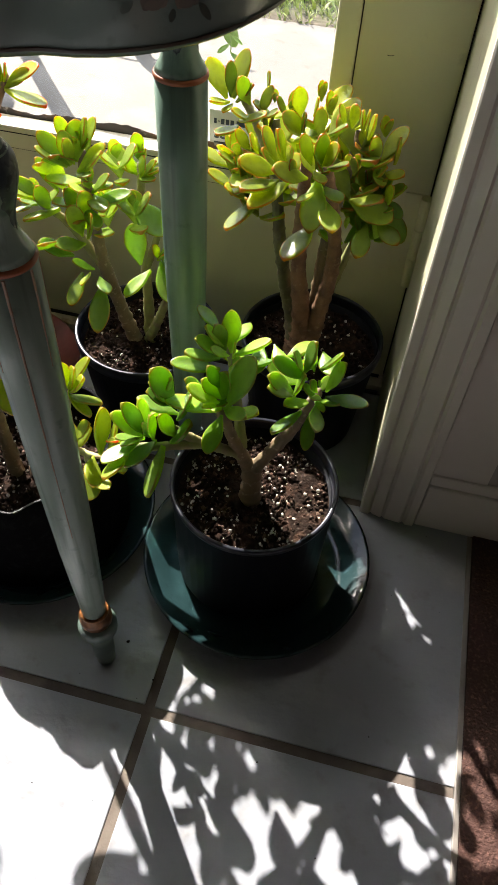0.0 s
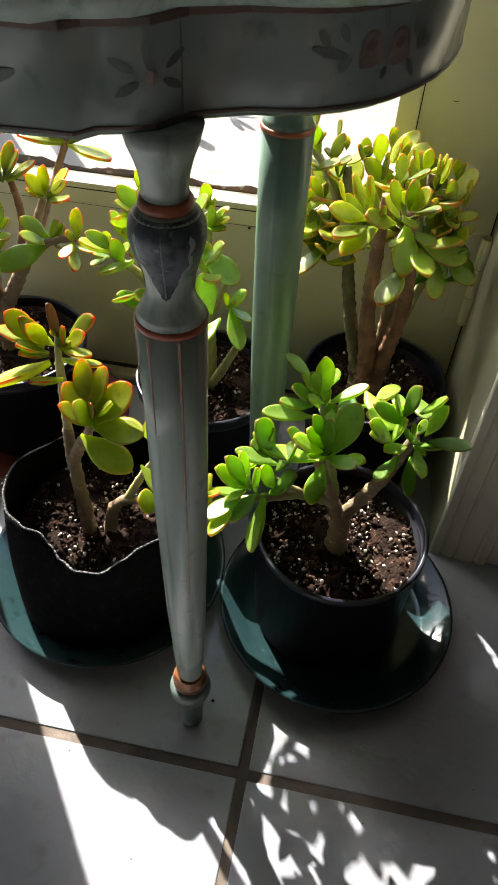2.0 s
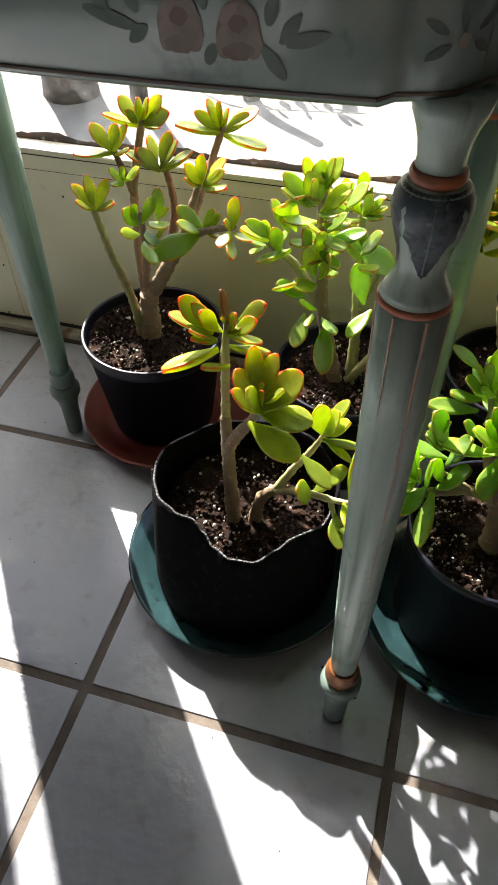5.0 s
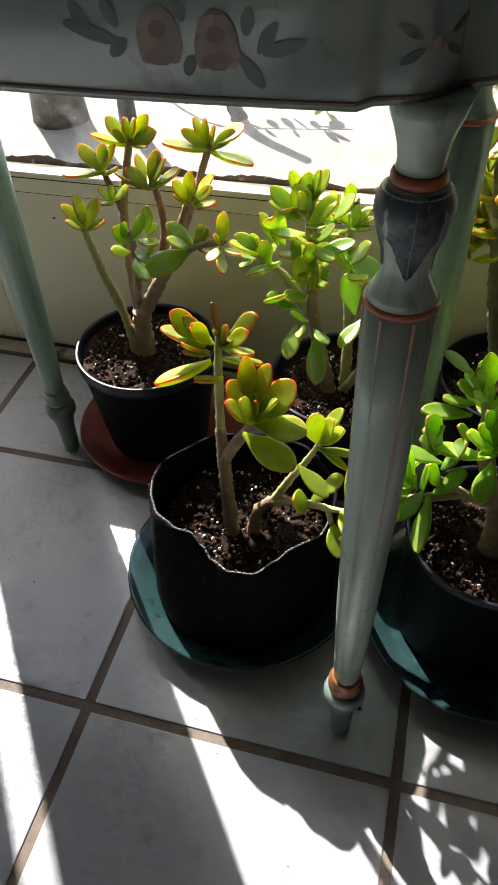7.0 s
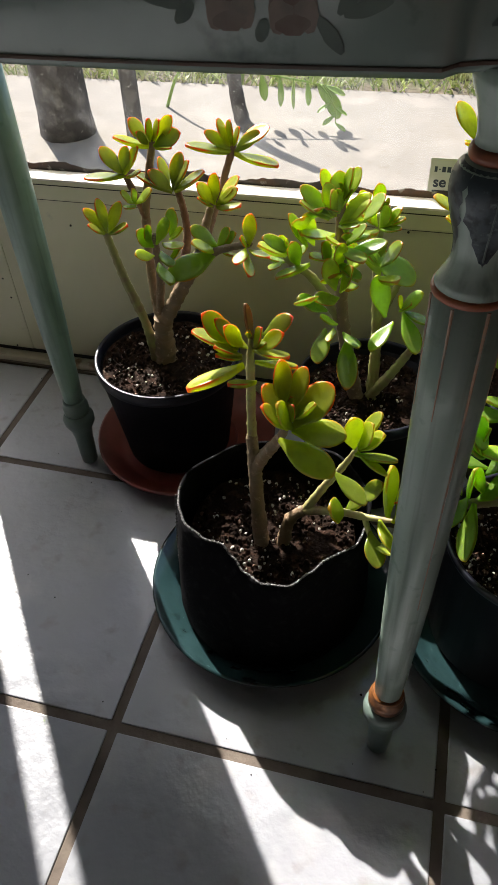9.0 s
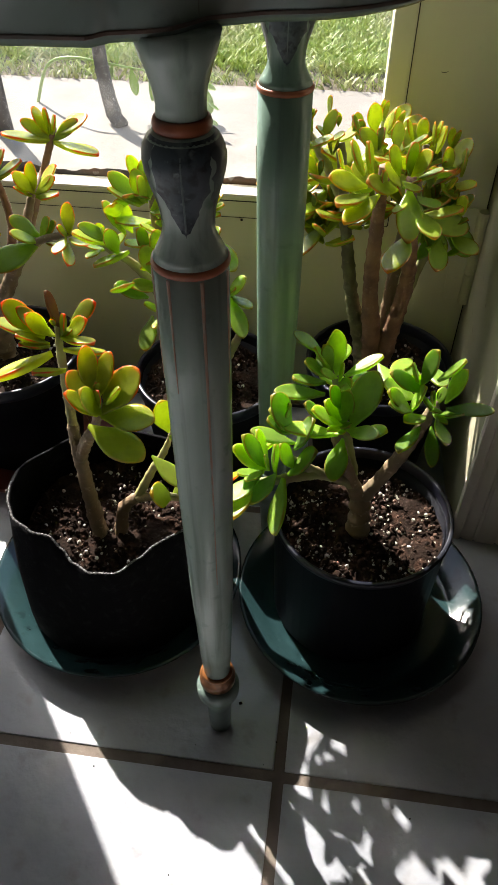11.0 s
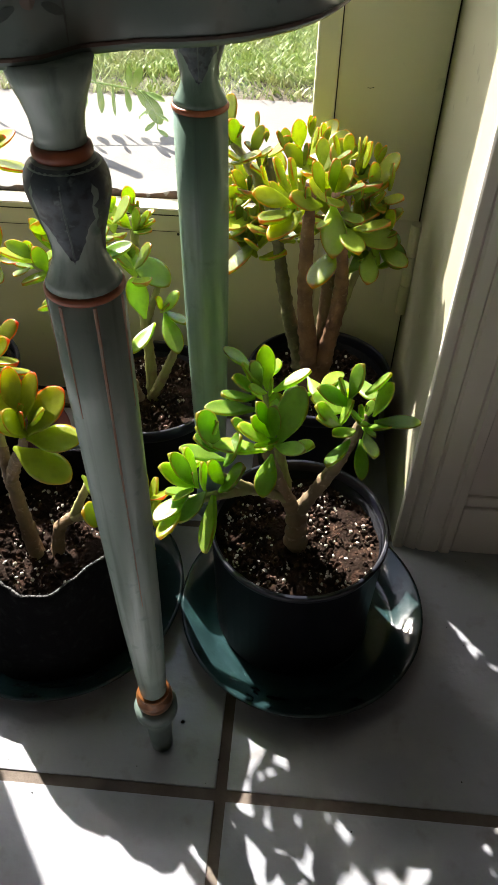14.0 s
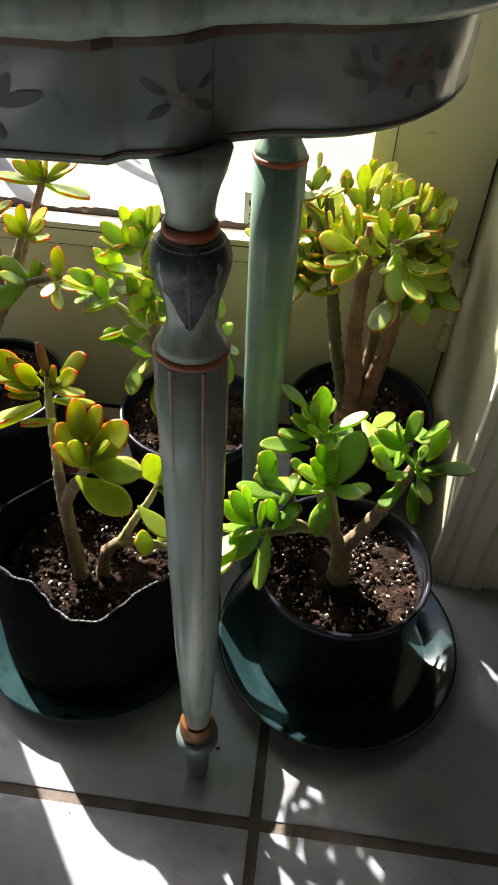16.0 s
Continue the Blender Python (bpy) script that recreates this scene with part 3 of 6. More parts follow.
def leg(u, v, k=1.0, paint=TEAL):
    """One turned leg; k: its girth."""
    def girth(rows):
        return [(r * k, z) for r, z in rows]

    prof = girth([(0.0078, 0.0), (0.0098, 0.003), (0.0104, 0.018), (0.0110, 0.045), (0.0134, 0.060), (0.0182, 0.070), (0.0184, 0.079), (0.0145, 0.085)])
    collar = girth([(0.0134, 0.0852), (0.0150, 0.088), (0.0150, 0.097), (0.0122, 0.100), (0.0134, 0.103), (0.0128, 0.106)])
    shaft = girth([(0.0110, 0.1062), (0.0124, 0.14), (0.0150, 0.22), (0.0168, 0.33), (0.0175, 0.42), (0.0176, 0.4865)])
    ring2 = girth([(0.0174, 0.4867), (0.0181, 0.4873), (0.0184, 0.4886), (0.0181, 0.4900), (0.0174, 0.4908)])
    vase = girth([(0.0172, 0.4910), (0.0156, 0.4945), (0.0134, 0.4985), (0.0118, 0.5030), (0.0112, 0.5080), (0.0122, 0.5150), (0.0147, 0.5230), (0.0168, 0.5310), (0.0173, 0.5355), (0.0168, 0.5400), (0.0148, 0.5440), (0.0120, 0.5460)])
    ring1 = girth([(0.0113, 0.5462), (0.0120, 0.5472), (0.0122, 0.5490), (0.0117, 0.5508), (0.0110, 0.5516)])
    neck = girth([(0.0103, 0.5518), (0.0101, 0.5560), (0.0109, 0.5620), (0.0126, 0.5680), (0.0148, 0.5735), (0.0168, 0.5815)])
    lg = part("leg", lathe(shaft, 32), paint, table, smooth=True)
    lg.location = (u, v, 0)
    for nm, pf, mt, lb in (("foot", prof, FOOT_TEAL, ""), ("foot_ring", collar, BRONZE if v < 0 else FOOT_TEAL, "rust orange turned ring" if v < 0 else "dull green turned ring"), ("neck_ring", ring2, COPPER, "rust orange turned ring"), ("vase_turning", vase, paint, "turned bulb with dark painted leaves"), ("upper_ring", ring1, COPPER, "rust orange turned ring"), ("neck", neck, paint, "")):
        part(nm, lathe(pf, 32), mt, lg, lb, smooth=True)

    def radius(pf, z):
        for (r0, z0), (r1, z1) in zip(pf, pf[1:]):
            if z0 <= z <= z1:
                return r0 + (r1 - r0) * (z - z0) / (z1 - z0)
        return pf[-1][0]

    # thin rust pinstripes down the shaft, left on the front legs only
    for q in range(7 if v < 0 else 0):
        a = radians(-111 + 360 / 7 * q)
        zs = [0.42 - 0.17 * (q % 2) + (0.486 - 0.42 + 0.17 * (q % 2)) * i / 8 for i in range(9)]
        pts = [Vector((math.cos(a) * radius(shaft, z) * 1.0, math.sin(a) * radius(shaft, z) * 1.0, z)) for z in zs]
        part("pinstripe", tube(bmesh.new(), pts, [0.0003 + 0.0006 * i / 8 for i in range(9)], 6, 1), PIN, lg, "faint rust pinstripe")
    # dark leaf painted on each side of the bulb
    for q in range(4):
        mid = radians(-80 + 90 * q)
        bm = bmesh.new()
        rows = []
        for i in range(21):
            f = i / 20
            z = 0.5045 + (0.5455 - 0.5045) * f
            half = 0.785 * min(1.0, 1.75 * f ** 0.75 + 0.03) * (1 - 0.16 * abs(math.sin(f * 13 + q)) * (f < 0.85)) * (1 + 0.16 * noise.noise(Vector((q * 3.1, f * 14, u * 20))))
            rows.append([bm.verts.new((math.cos(mid + half * j / 5) * (radius(vase, z) + 0.00025), math.sin(mid + half * j / 5) * (radius(vase, z) + 0.00025), z + (0.002 * abs(j) / 5 if i == 0 else 0))) for j in range(-5, 6)])
        for ra, rb in zip(rows, rows[1:]):
            for j in range(10):
                bm.faces.new((ra[j], ra[j + 1], rb[j + 1], rb[j]))
        vein = [Vector((math.cos(mid) * radius(vase, z), math.sin(mid) * radius(vase, z), z)) for z in [0.507 + 0.034 * i / 9 for i in range(10)]]
        part("leaf_vein", tube(bmesh.new(), vein, [0.0005] * 10, 6, 1), VEIN, lg)
        part("painted_leaf", bm, TEAL_DARK, lg, "dark painted acanthus leaf", smooth=True)


# the two back legs take the sage with shade in its colour
for u, v, k, paint in ((-0.2215, -0.135, 1.0, TEAL), (0.2203, -0.135, 1.0, TEAL), (-0.2105, 0.128, 1.05, SAGE_SHADED), (0.2270, 0.100, 1.10, SAGE_SHADED)):
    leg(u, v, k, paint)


# ---------------------------------------------------------------- pots
ICO = bmesh.new()
bmesh.ops.create_icosphere(ICO, subdivisions=1, radius=0.5)
ICO_V, ICO_F = [v.co.copy() for v in ICO.verts], [[v.index for v in f.verts] for f in ICO.faces]
ICO.free()


def grains(name, mat, parent, label, r, z, count, lo, hi, seed):
    """Loose angular grains scattered over a disc, one mesh."""
    rng = random.Random(seed)
    verts, faces = [], []
    for i in range(count):
        a, d = rng.uniform(0, 6.283), r * math.sqrt(rng.random())
        x, y = d * math.cos(a), d * math.sin(a)
        s = lo + (hi - lo) * rng.random() ** 1.6
        zz = z + 0.004 * noise.noise(Vector((x * 30, y * 30, 0)))
        m = Matrix.Translation((x, y, zz + s * 0.3)) @ Euler((rng.uniform(0, 6), rng.uniform(0, 6), rng.uniform(0, 6))).to_matrix().to_4x4() @ Matrix.Diagonal((s, s * rng.uniform(0.5, 1), s * rng.uniform(0.5, 1), 1))
        k = len(verts)
        verts += [m @ (v * rng.uniform(0.75, 1.2)) for v in ICO_V]
        faces += [[k + q for q in f] for f in ICO_F]
    me = bpy.data.meshes.new(name)
    me.from_pydata(verts, [], faces)
    me.materials.append(mat)
    ob = tagged(new(name, me), label, kind="stuff")
    ob.parent = parent


def soil(parent, r, z, seed, perlite=150, chips=60):
    bm = bmesh.new()
    rings, n = [], 40
    for k in range(12):
        rr = r * k / 11
        ring = []
        for i in range(n):
            a = 2 * math.pi * i / n
            x, y = rr * math.cos(a), rr * math.sin(a)
            ring.append(bm.verts.new((x, y, z + 0.006 * noise.noise(Vector((x * 30 + seed, y * 30, 0))) + 0.003 * noise.noise(Vector((x * 110, y * 110, seed))))))
        rings.append(ring)
    for a, b in zip(rings, rings[1:]):
        for i in range(n):
            bm.faces.new((a[i], b[i], b[(i + 1) % n], a[(i + 1) % n]))
    part("soil", bm, SOIL, parent, "dark damp potting soil", smooth=True)
    grains("soil_clod", SOIL, parent, "loose dark crumbs of soil", r * 0.97, z, 900, 0.0018, 0.0085, seed + 90)
    grains("perlite", PERLITE, parent, "scattered white perlite grains", r * 0.96, z, int(perlite * 1.1), 0.0010, 0.0055, seed)
    grains("bark_chip", BARK_CHIP, parent, "brown bark chips", r * 0.96, z, int(chips * 2.2), 0.0016, 0.0062, seed + 50)


def plastic_pot(x, y, z0, z1, r, label, seed, soil_drop=0.022, taper=0.80, perlite=150, chips=60, lip_h=0.016, step=0.962):
    p = thing("plant_pot", label, "plant pot", "jade plants by the door", at=(x, y, z0))
    h = z1 - z0
    rb = r * taper
    body = [(rb * 0.9, 0.0), (rb, 0.004), (r * (step - 0.007), h - lip_h), (r * (step - 0.002), h - lip_h + 0.0005)]
    inner = [(r * 0.92, h - 0.012), (rb * 0.93, 0.012), (rb * 0.8, 0.010)]
    bm = lathe(body + [(r * 0.93, h - 0.014)] + inner, 48)
    part("body", bm, BLACK_POT, p, smooth=True)
    lip = [(r * step, h - lip_h), (r * 0.99, h - lip_h + 0.002), (r, h - lip_h * 0.45), (r, h - 0.002), (r * 0.992, h - 0.0004), (r * 0.985, h), (r * 0.955, h), (r * 0.948, h - 0.0006), (r * 0.944, h - 0.004), (r * 0.945, h - 0.014)]
    part("rim", lathe(lip, 56, caps=False), RIM, p, "shiny rolled black rim", smooth=True)
    s = r * (0.93 - (1 - taper) * soil_drop / h * 0.8)
    soil(p, s, h - soil_drop, seed, perlite, chips)
    return p


def saucer(x, y, r, h, mat, label, rb=0.82):
    s = thing("plant_saucer", label, "saucer", at=(x, y, 0))
    prof = [(r * rb - 0.006, 0.0005), (r * rb, 0.003), (r * 0.97, h - 0.006), (r, h - 0.003), (r, h), (r * 0.975, h), (r * rb - 0.004, 0.0075), (r * rb - 0.012, 0.006)]
    part("dish", lathe(prof, 64), mat, s, smooth=True)
    bm = lathe([(r * 0.55, 0.0062), (r * 0.555, 0.0085), (r * 0.565, 0.0085), (r * 0.57, 0.0062)], 48, caps=False)
    part("base_ring", bm, mat, s, smooth=True)
    return s


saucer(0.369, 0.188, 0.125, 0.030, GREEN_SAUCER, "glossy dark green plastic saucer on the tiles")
saucer(0.114, 0.186, 0.130, 0.030, GREEN_SAUCER, "glossy dark green plastic saucer with painted teal glints")
saucer(-0.050, 0.388, 0.117, 0.026, RED_SAUCER, "terracotta red plastic saucer")
plastic_pot(0.359, 0.191, 0.0075, 0.152, 0.0835, "round black plastic pot with soil, perlite and bark", 1, 0.024, 0.94, 420, 200, 0.008, 0.982)
plastic_pot(-0.060, 0.384, 0.0075, 0.154, 0.0875, "black plastic nursery pot with a wide rim", 3, 0.014, 0.76, 120, 60)
plastic_pot(0.182, 0.380, 0.001, 0.150, 0.0840, "black plastic nursery pot near the door", 4, 0.020, 0.78, 130, 60)
plastic_pot(0.374, 0.424, 0.001, 0.150, 0.0850, "black plastic pot with a tall jade, close to the door", 5, 0.022, 0.8, 110, 50)


def felt_pot(x, y, z0, h, r):
    p = thing("fabric_grow_bag", "soft black felt grow bag with a frayed folded edge", "plant pot", "jade plants by the door", at=(x, y, z0))

    # the soft cuff by angle: (degrees, radius, height); it folds inwards on the room side
    cuff = [(-180, 0.092, 0.144), (-165, 0.090, 0.147), (-150, 0.087, 0.146), (-131, 0.080, 0.150), (-114, 0.074, 0.150), (-103, 0.077, 0.143), (-93, 0.084, 0.138), (-80, 0.095, 0.141), (-68, 0.102, 0.146), (-55, 0.093, 0.145), (-43, 0.087, 0.144), (-22, 0.096, 0.145), (0, 0.095, 0.148), (45, 0.090, 0.146), (90, 0.090, 0.136), (135, 0.090, 0.136), (180, 0.092, 0.144)]

    def top(a):
        d = (math.degrees(a) + 180) % 360 - 180
        for (a0, r0, h0), (a1, r1, h1) in zip(cuff, cuff[1:]):
            if a0 <= d <= a1:
                f = (d - a0) / (a1 - a0)
                f = f * f * (3 - 2 * f)
                return r0 + (r1 - r0) * f, h0 + (h1 - h0) * f + 0.0010 * math.sin(9 * a) + 0.0012 * noise.noise(Vector((d * 0.11, 3, 0)))
        return r, h

    n = 96
    bm = bmesh.new()
    rows = []
    for k, f in enumerate((0.0, 0.03, 0.2, 0.4, 0.6, 0.78, 0.92, 1.0, 1.0, 0.9, 0.62)):
        row = []
        for i in range(n):
            a = 2 * math.pi * i / n
            rt, zt = top(a)
            rr = r * (0.95 if k == 0 else 1.0) * (1 - f ** 1.6) + rt * f ** 1.6 - (0.003 if k > 7 else 0)
            w = 1 + 0.018 * noise.noise(Vector((math.cos(a) * 2.2, math.sin(a) * 2.2, f * zt * 14))) + 0.008 * noise.noise(Vector((math.cos(a) * 7, math.sin(a) * 7, f * zt * 45))) * (1 - f)
            row.append(bm.verts.new((rr * w * math.cos(a), rr * w * math.sin(a), zt * f)))
        rows.append(row)
    for a, b in zip(rows, rows[1:]):
        for i in range(n):
            bm.faces.new((a[i], a[(i + 1) % n], b[(i + 1) % n], b[i]))
    bm.faces.new(rows[0][::-1])
    part("bag", bm, FELT, p, smooth=True)
    bm = bmesh.new()
    pts = []
    for i in range(n * 2 + 1):
        a = radians(-178 + 176 * i / (n * 2))
        rt, zt = top(a)
        w = 1 + 0.018 * noise.noise(Vector((math.cos(a) * 2.2, math.sin(a) * 2.2, zt * 14)))
        pts.append(Vector(((rt - 0.0014) * w * math.cos(a), (rt - 0.0014) * w * math.sin(a), zt + 0.0003 + 0.0007 * noise.noise(Vector((i * 0.7, 0, 0))))))
    tube(bm, pts, [max(0.0003, 0.0010 + 0.0013 * noise.noise(Vector((i * 0.83, 1, 0)))) for i in range(len(pts))], 6, 1)
    part("frayed_edge", bm, FRAY, p, "pale frayed felt edge")
    # the side seam, frayed all the way down
    bm = bmesh.new()
    a = radians(-171)
    rt, zt = top(a)
    pts = [Vector(((r * (1 - f ** 1.6) + rt * f ** 1.6 + 0.0012) * math.cos(a + 0.02 * noise.noise(Vector((f * 9, 5, 0)))), (r * (1 - f ** 1.6) + rt * f ** 1.6 + 0.0012) * math.sin(a + 0.02 * noise.noise(Vector((f * 9, 5, 0)))), zt * f)) for f in [0.25 + 0.75 * i / 59 for i in range(60)]]
    tube(bm, pts, [max(0.0002, 0.0008 + 0.0014 * noise.noise(Vector((i * 0.9, 4, 0)))) for i in range(60)], 6, 1)
    part("frayed_seam", bm, FRAY, p, "pale fuzzy seam down the side of the bag")
    soil(p, 0.0835, 0.0945, 2, 190, 60)


felt_pot(0.114, 0.184, 0.0075, 0.146, 0.1000)


# ---------------------------------------------------------------- jade plants
def leaf_mesh(name, width, thick, cup, mat):
    """A fleshy obovate leaf, one unit long, lying along y, with a margin layer for the red edge."""
    bm = bmesh.new()
    lay = bm.verts.layers.float.new("margin")
    nu, nv, tm = 12, 6, 0.60
    grid = {}
    for side in (1, -1):
        for i in range(nu + 1):
            t = math.sin(math.pi / 2 * i / nu) ** 1.15
            if t < tm:
                half = width / 2 * (0.12 + 0.88 * math.sin(math.pi / 2 * t / tm) ** 1.25)
            else:
                half = width / 2 * max(0.0, 1 - ((t - tm) / (1 - tm)) ** 2.0) ** 0.60
            for j in range(-nv, nv + 1):
                s = j / nv
                edge = abs(j) == nv or i == nu
                if side == -1 and edge:
                    grid[side, i, j] = grid[1, i, j]
                    continue
                prof = math.sqrt(max(0.0, 1 - s * s))
                tt = thick * prof * (0.55 + 0.45 * math.sin(math.pi * min(1, t * 0.9 + 0.1)))
                if i == nu:
                    tt = 0
                z = side * tt * (0.42 if side == 1 else 0.58) + cup * (s * s * 0.35 * half / width * 2 + 0.5 * (t - 0.45) ** 2)
                v = bm.verts.new((half * s, t, z))
                v[lay] = max(abs(s) ** 4 * min(1, max(0.25, (t - 0.12) * 1.9)), max(0, (t - 0.86) / 0.14))
                grid[side, i, j] = v
    for side in (1, -1):
        for i in range(nu):
            for j in range(-nv, nv):
                q = [grid[side, i, j], grid[side, i, j + 1], grid[side, i + 1, j + 1], grid[side, i + 1, j]]
                if side == -1:
                    q.reverse()
                try:
                    bm.faces.new(q)
                except ValueError:
                    pass
    bmesh.ops.remove_doubles(bm, verts=bm.verts[:], dist=1e-4)
    bmesh.ops.recalc_face_normals(bm, faces=bm.faces[:])
    return mesh_of(name, bm, mat, True)


LEAVES = {}
for key, mat in (("bright", LEAF_BRIGHT), ("mid", LEAF_MID), ("deep", LEAF_DEEP), ("top", LEAF_TOP), ("plain", LEAF_PLAIN)):
    LEAVES[key] = [leaf_mesh("leaf_" + key, w, th, c, mat) for w, th, c in ((0.57, 0.14, 0.12), (0.63, 0.15, 0.05), (0.51, 0.16, 0.22), (0.68, 0.13, 0.18))]


def put_leaf(plant, key, at, direction, up, length, rng, width=1.0, variant=None):
    d = Vector(direction).normalized()
    u = Vector(up) - d * Vector(up).dot(d)
    u = u.normalized() if u.length > 1e-4 else d.orthogonal().normalized()
    x = d.cross(u)
    m = Matrix((x, d, u)).transposed().to_4x4()
    ob = new("leaf", LEAVES[key][rng.randrange(4) if variant is None else variant])
    ob.parent = plant
    ob.matrix_basis = Matrix.Translation(at) @ m @ Matrix.Diagonal((length * width, length, length, 1))
    return ob


def rosette(plant, key, at, axis, size, pairs, rng, open_lo=80, open_hi=22, stem=0.6, twist=None):
    """Crossed pairs of leaves up a shoot: large and open below, small and closed at the tip."""
    ax = Vector(axis).normalized()
    x = ax.orthogonal().normalized()
    x = Matrix.Rotation(rng.uniform(0, 6.28) if twist is None else twist, 3, ax) @ x
    at = Vector(at)
    for k in range(pairs):
        f = k / max(1, pairs - 1)
        spread = radians(open_lo * (1 - f) + open_hi * f + rng.uniform(-8, 8))
        length = size * (1.0 - 0.52 * f ** 1.4) * rng.uniform(0.88, 1.1)
        base = at + ax * (size * stem * (f - 0.55))
        for sgn in (1, -1):
            side = x * sgn
            side = Matrix.Rotation(rng.uniform(-0.18, 0.18), 3, ax) @ side
            d = ax * math.cos(spread) + side * math.sin(spread)
            up = ax * math.sin(spread) - side * math.cos(spread)
            put_leaf(plant, key, base + d * 0.002, d, up, length * rng.uniform(0.9, 1.06), rng, rng.uniform(0.9, 1.12))
        x = Matrix.Rotation(radians(90 + rng.uniform(-14, 14)), 3, ax) @ x


DRY = leaf_material("dry_leaf", (0.15, 0.10, 0.06), (0.11, 0.075, 0.045), (0.14, 0.05, 0.03), 0.3, 0.2)
LEAVES["dry"] = [leaf_mesh("leaf_dry", 0.42, 0.13, 0.1, DRY)] * 4


def lf(p, base, tip, up, key=None):
    """One leaf of a plant from its base to its tip, its upper face towards up."""
    o = p.location
    b, d = Vector(base) - o, Vector(tip) - Vector(base)
    if p_key[p] in ("deep", "mid", "top"):
        # mature leaves turn their upper faces to the sky
        up = Vector(up).normalized() + Vector((-0.25, 0.05, 0.95)) * (0.6 if p_key[p] == "deep" else 0.4)
    if p_key[p] == "deep":
        b += Vector((0.0, 0.35, -0.55)) * p_rng.uniform(-0.015, 0.015)
    put_leaf(p, key or p_key[p], b - d * 0.04, d, up, d.length * 1.05, p_rng, p_rng.uniform(0.80, 0.98) * (0.84 if p_key[p] == "deep" else 0.96))


p_key, p_rng = {}, random.Random(77)


def stems(label, at, key, branches, bark=BARK):
    plant = thing("jade_plant", label, "jade plant", "jade plants by the door", at=at)
    p_key[plant] = key
    for i, (pts, rad, mat) in enumerate(branches):
        bm = bmesh.new()
        pts = [Vector(q) - Vector(at) for q in pts]
        tip = (pts[-1] - pts[-2]).normalized()
        tube(bm, pts + [pts[-1] + tip * 0.004, pts[-1] + tip * 0.007], rad + [rad[-1] * 0.8, rad[-1] * 0.25], 12, 22, 0.11)
        part("trunk" if i == 0 else "branch", bm, mat or bark, plant, smooth=True)
    return plant


def buds(p, places, size, pairs=2, key=None):
    """Small young leaves in the heart of a shoot."""
    for q in places:
        rosette(p, key or p_key[p], Vector(q) - p.location, (0.0, -0.15, 1), size, pairs, p_rng, 55, 12)


def shade_leaves(p, places, length, seed):
    """Flat leaves added inside a crown, turned to the sun to cast shade on the tiles."""
    rng = random.Random(seed)
    for q in places:
        a = rng.uniform(-0.7, 0.7)
        d = Vector((math.sin(a) * 0.8, -math.cos(a) * 0.75, math.cos(a) * 0.62)).normalized()
        put_leaf(p, p_key[p], Vector(q) - p.location - d * length * 0.5, d, SUN_FROM, length, rng, 1.0)


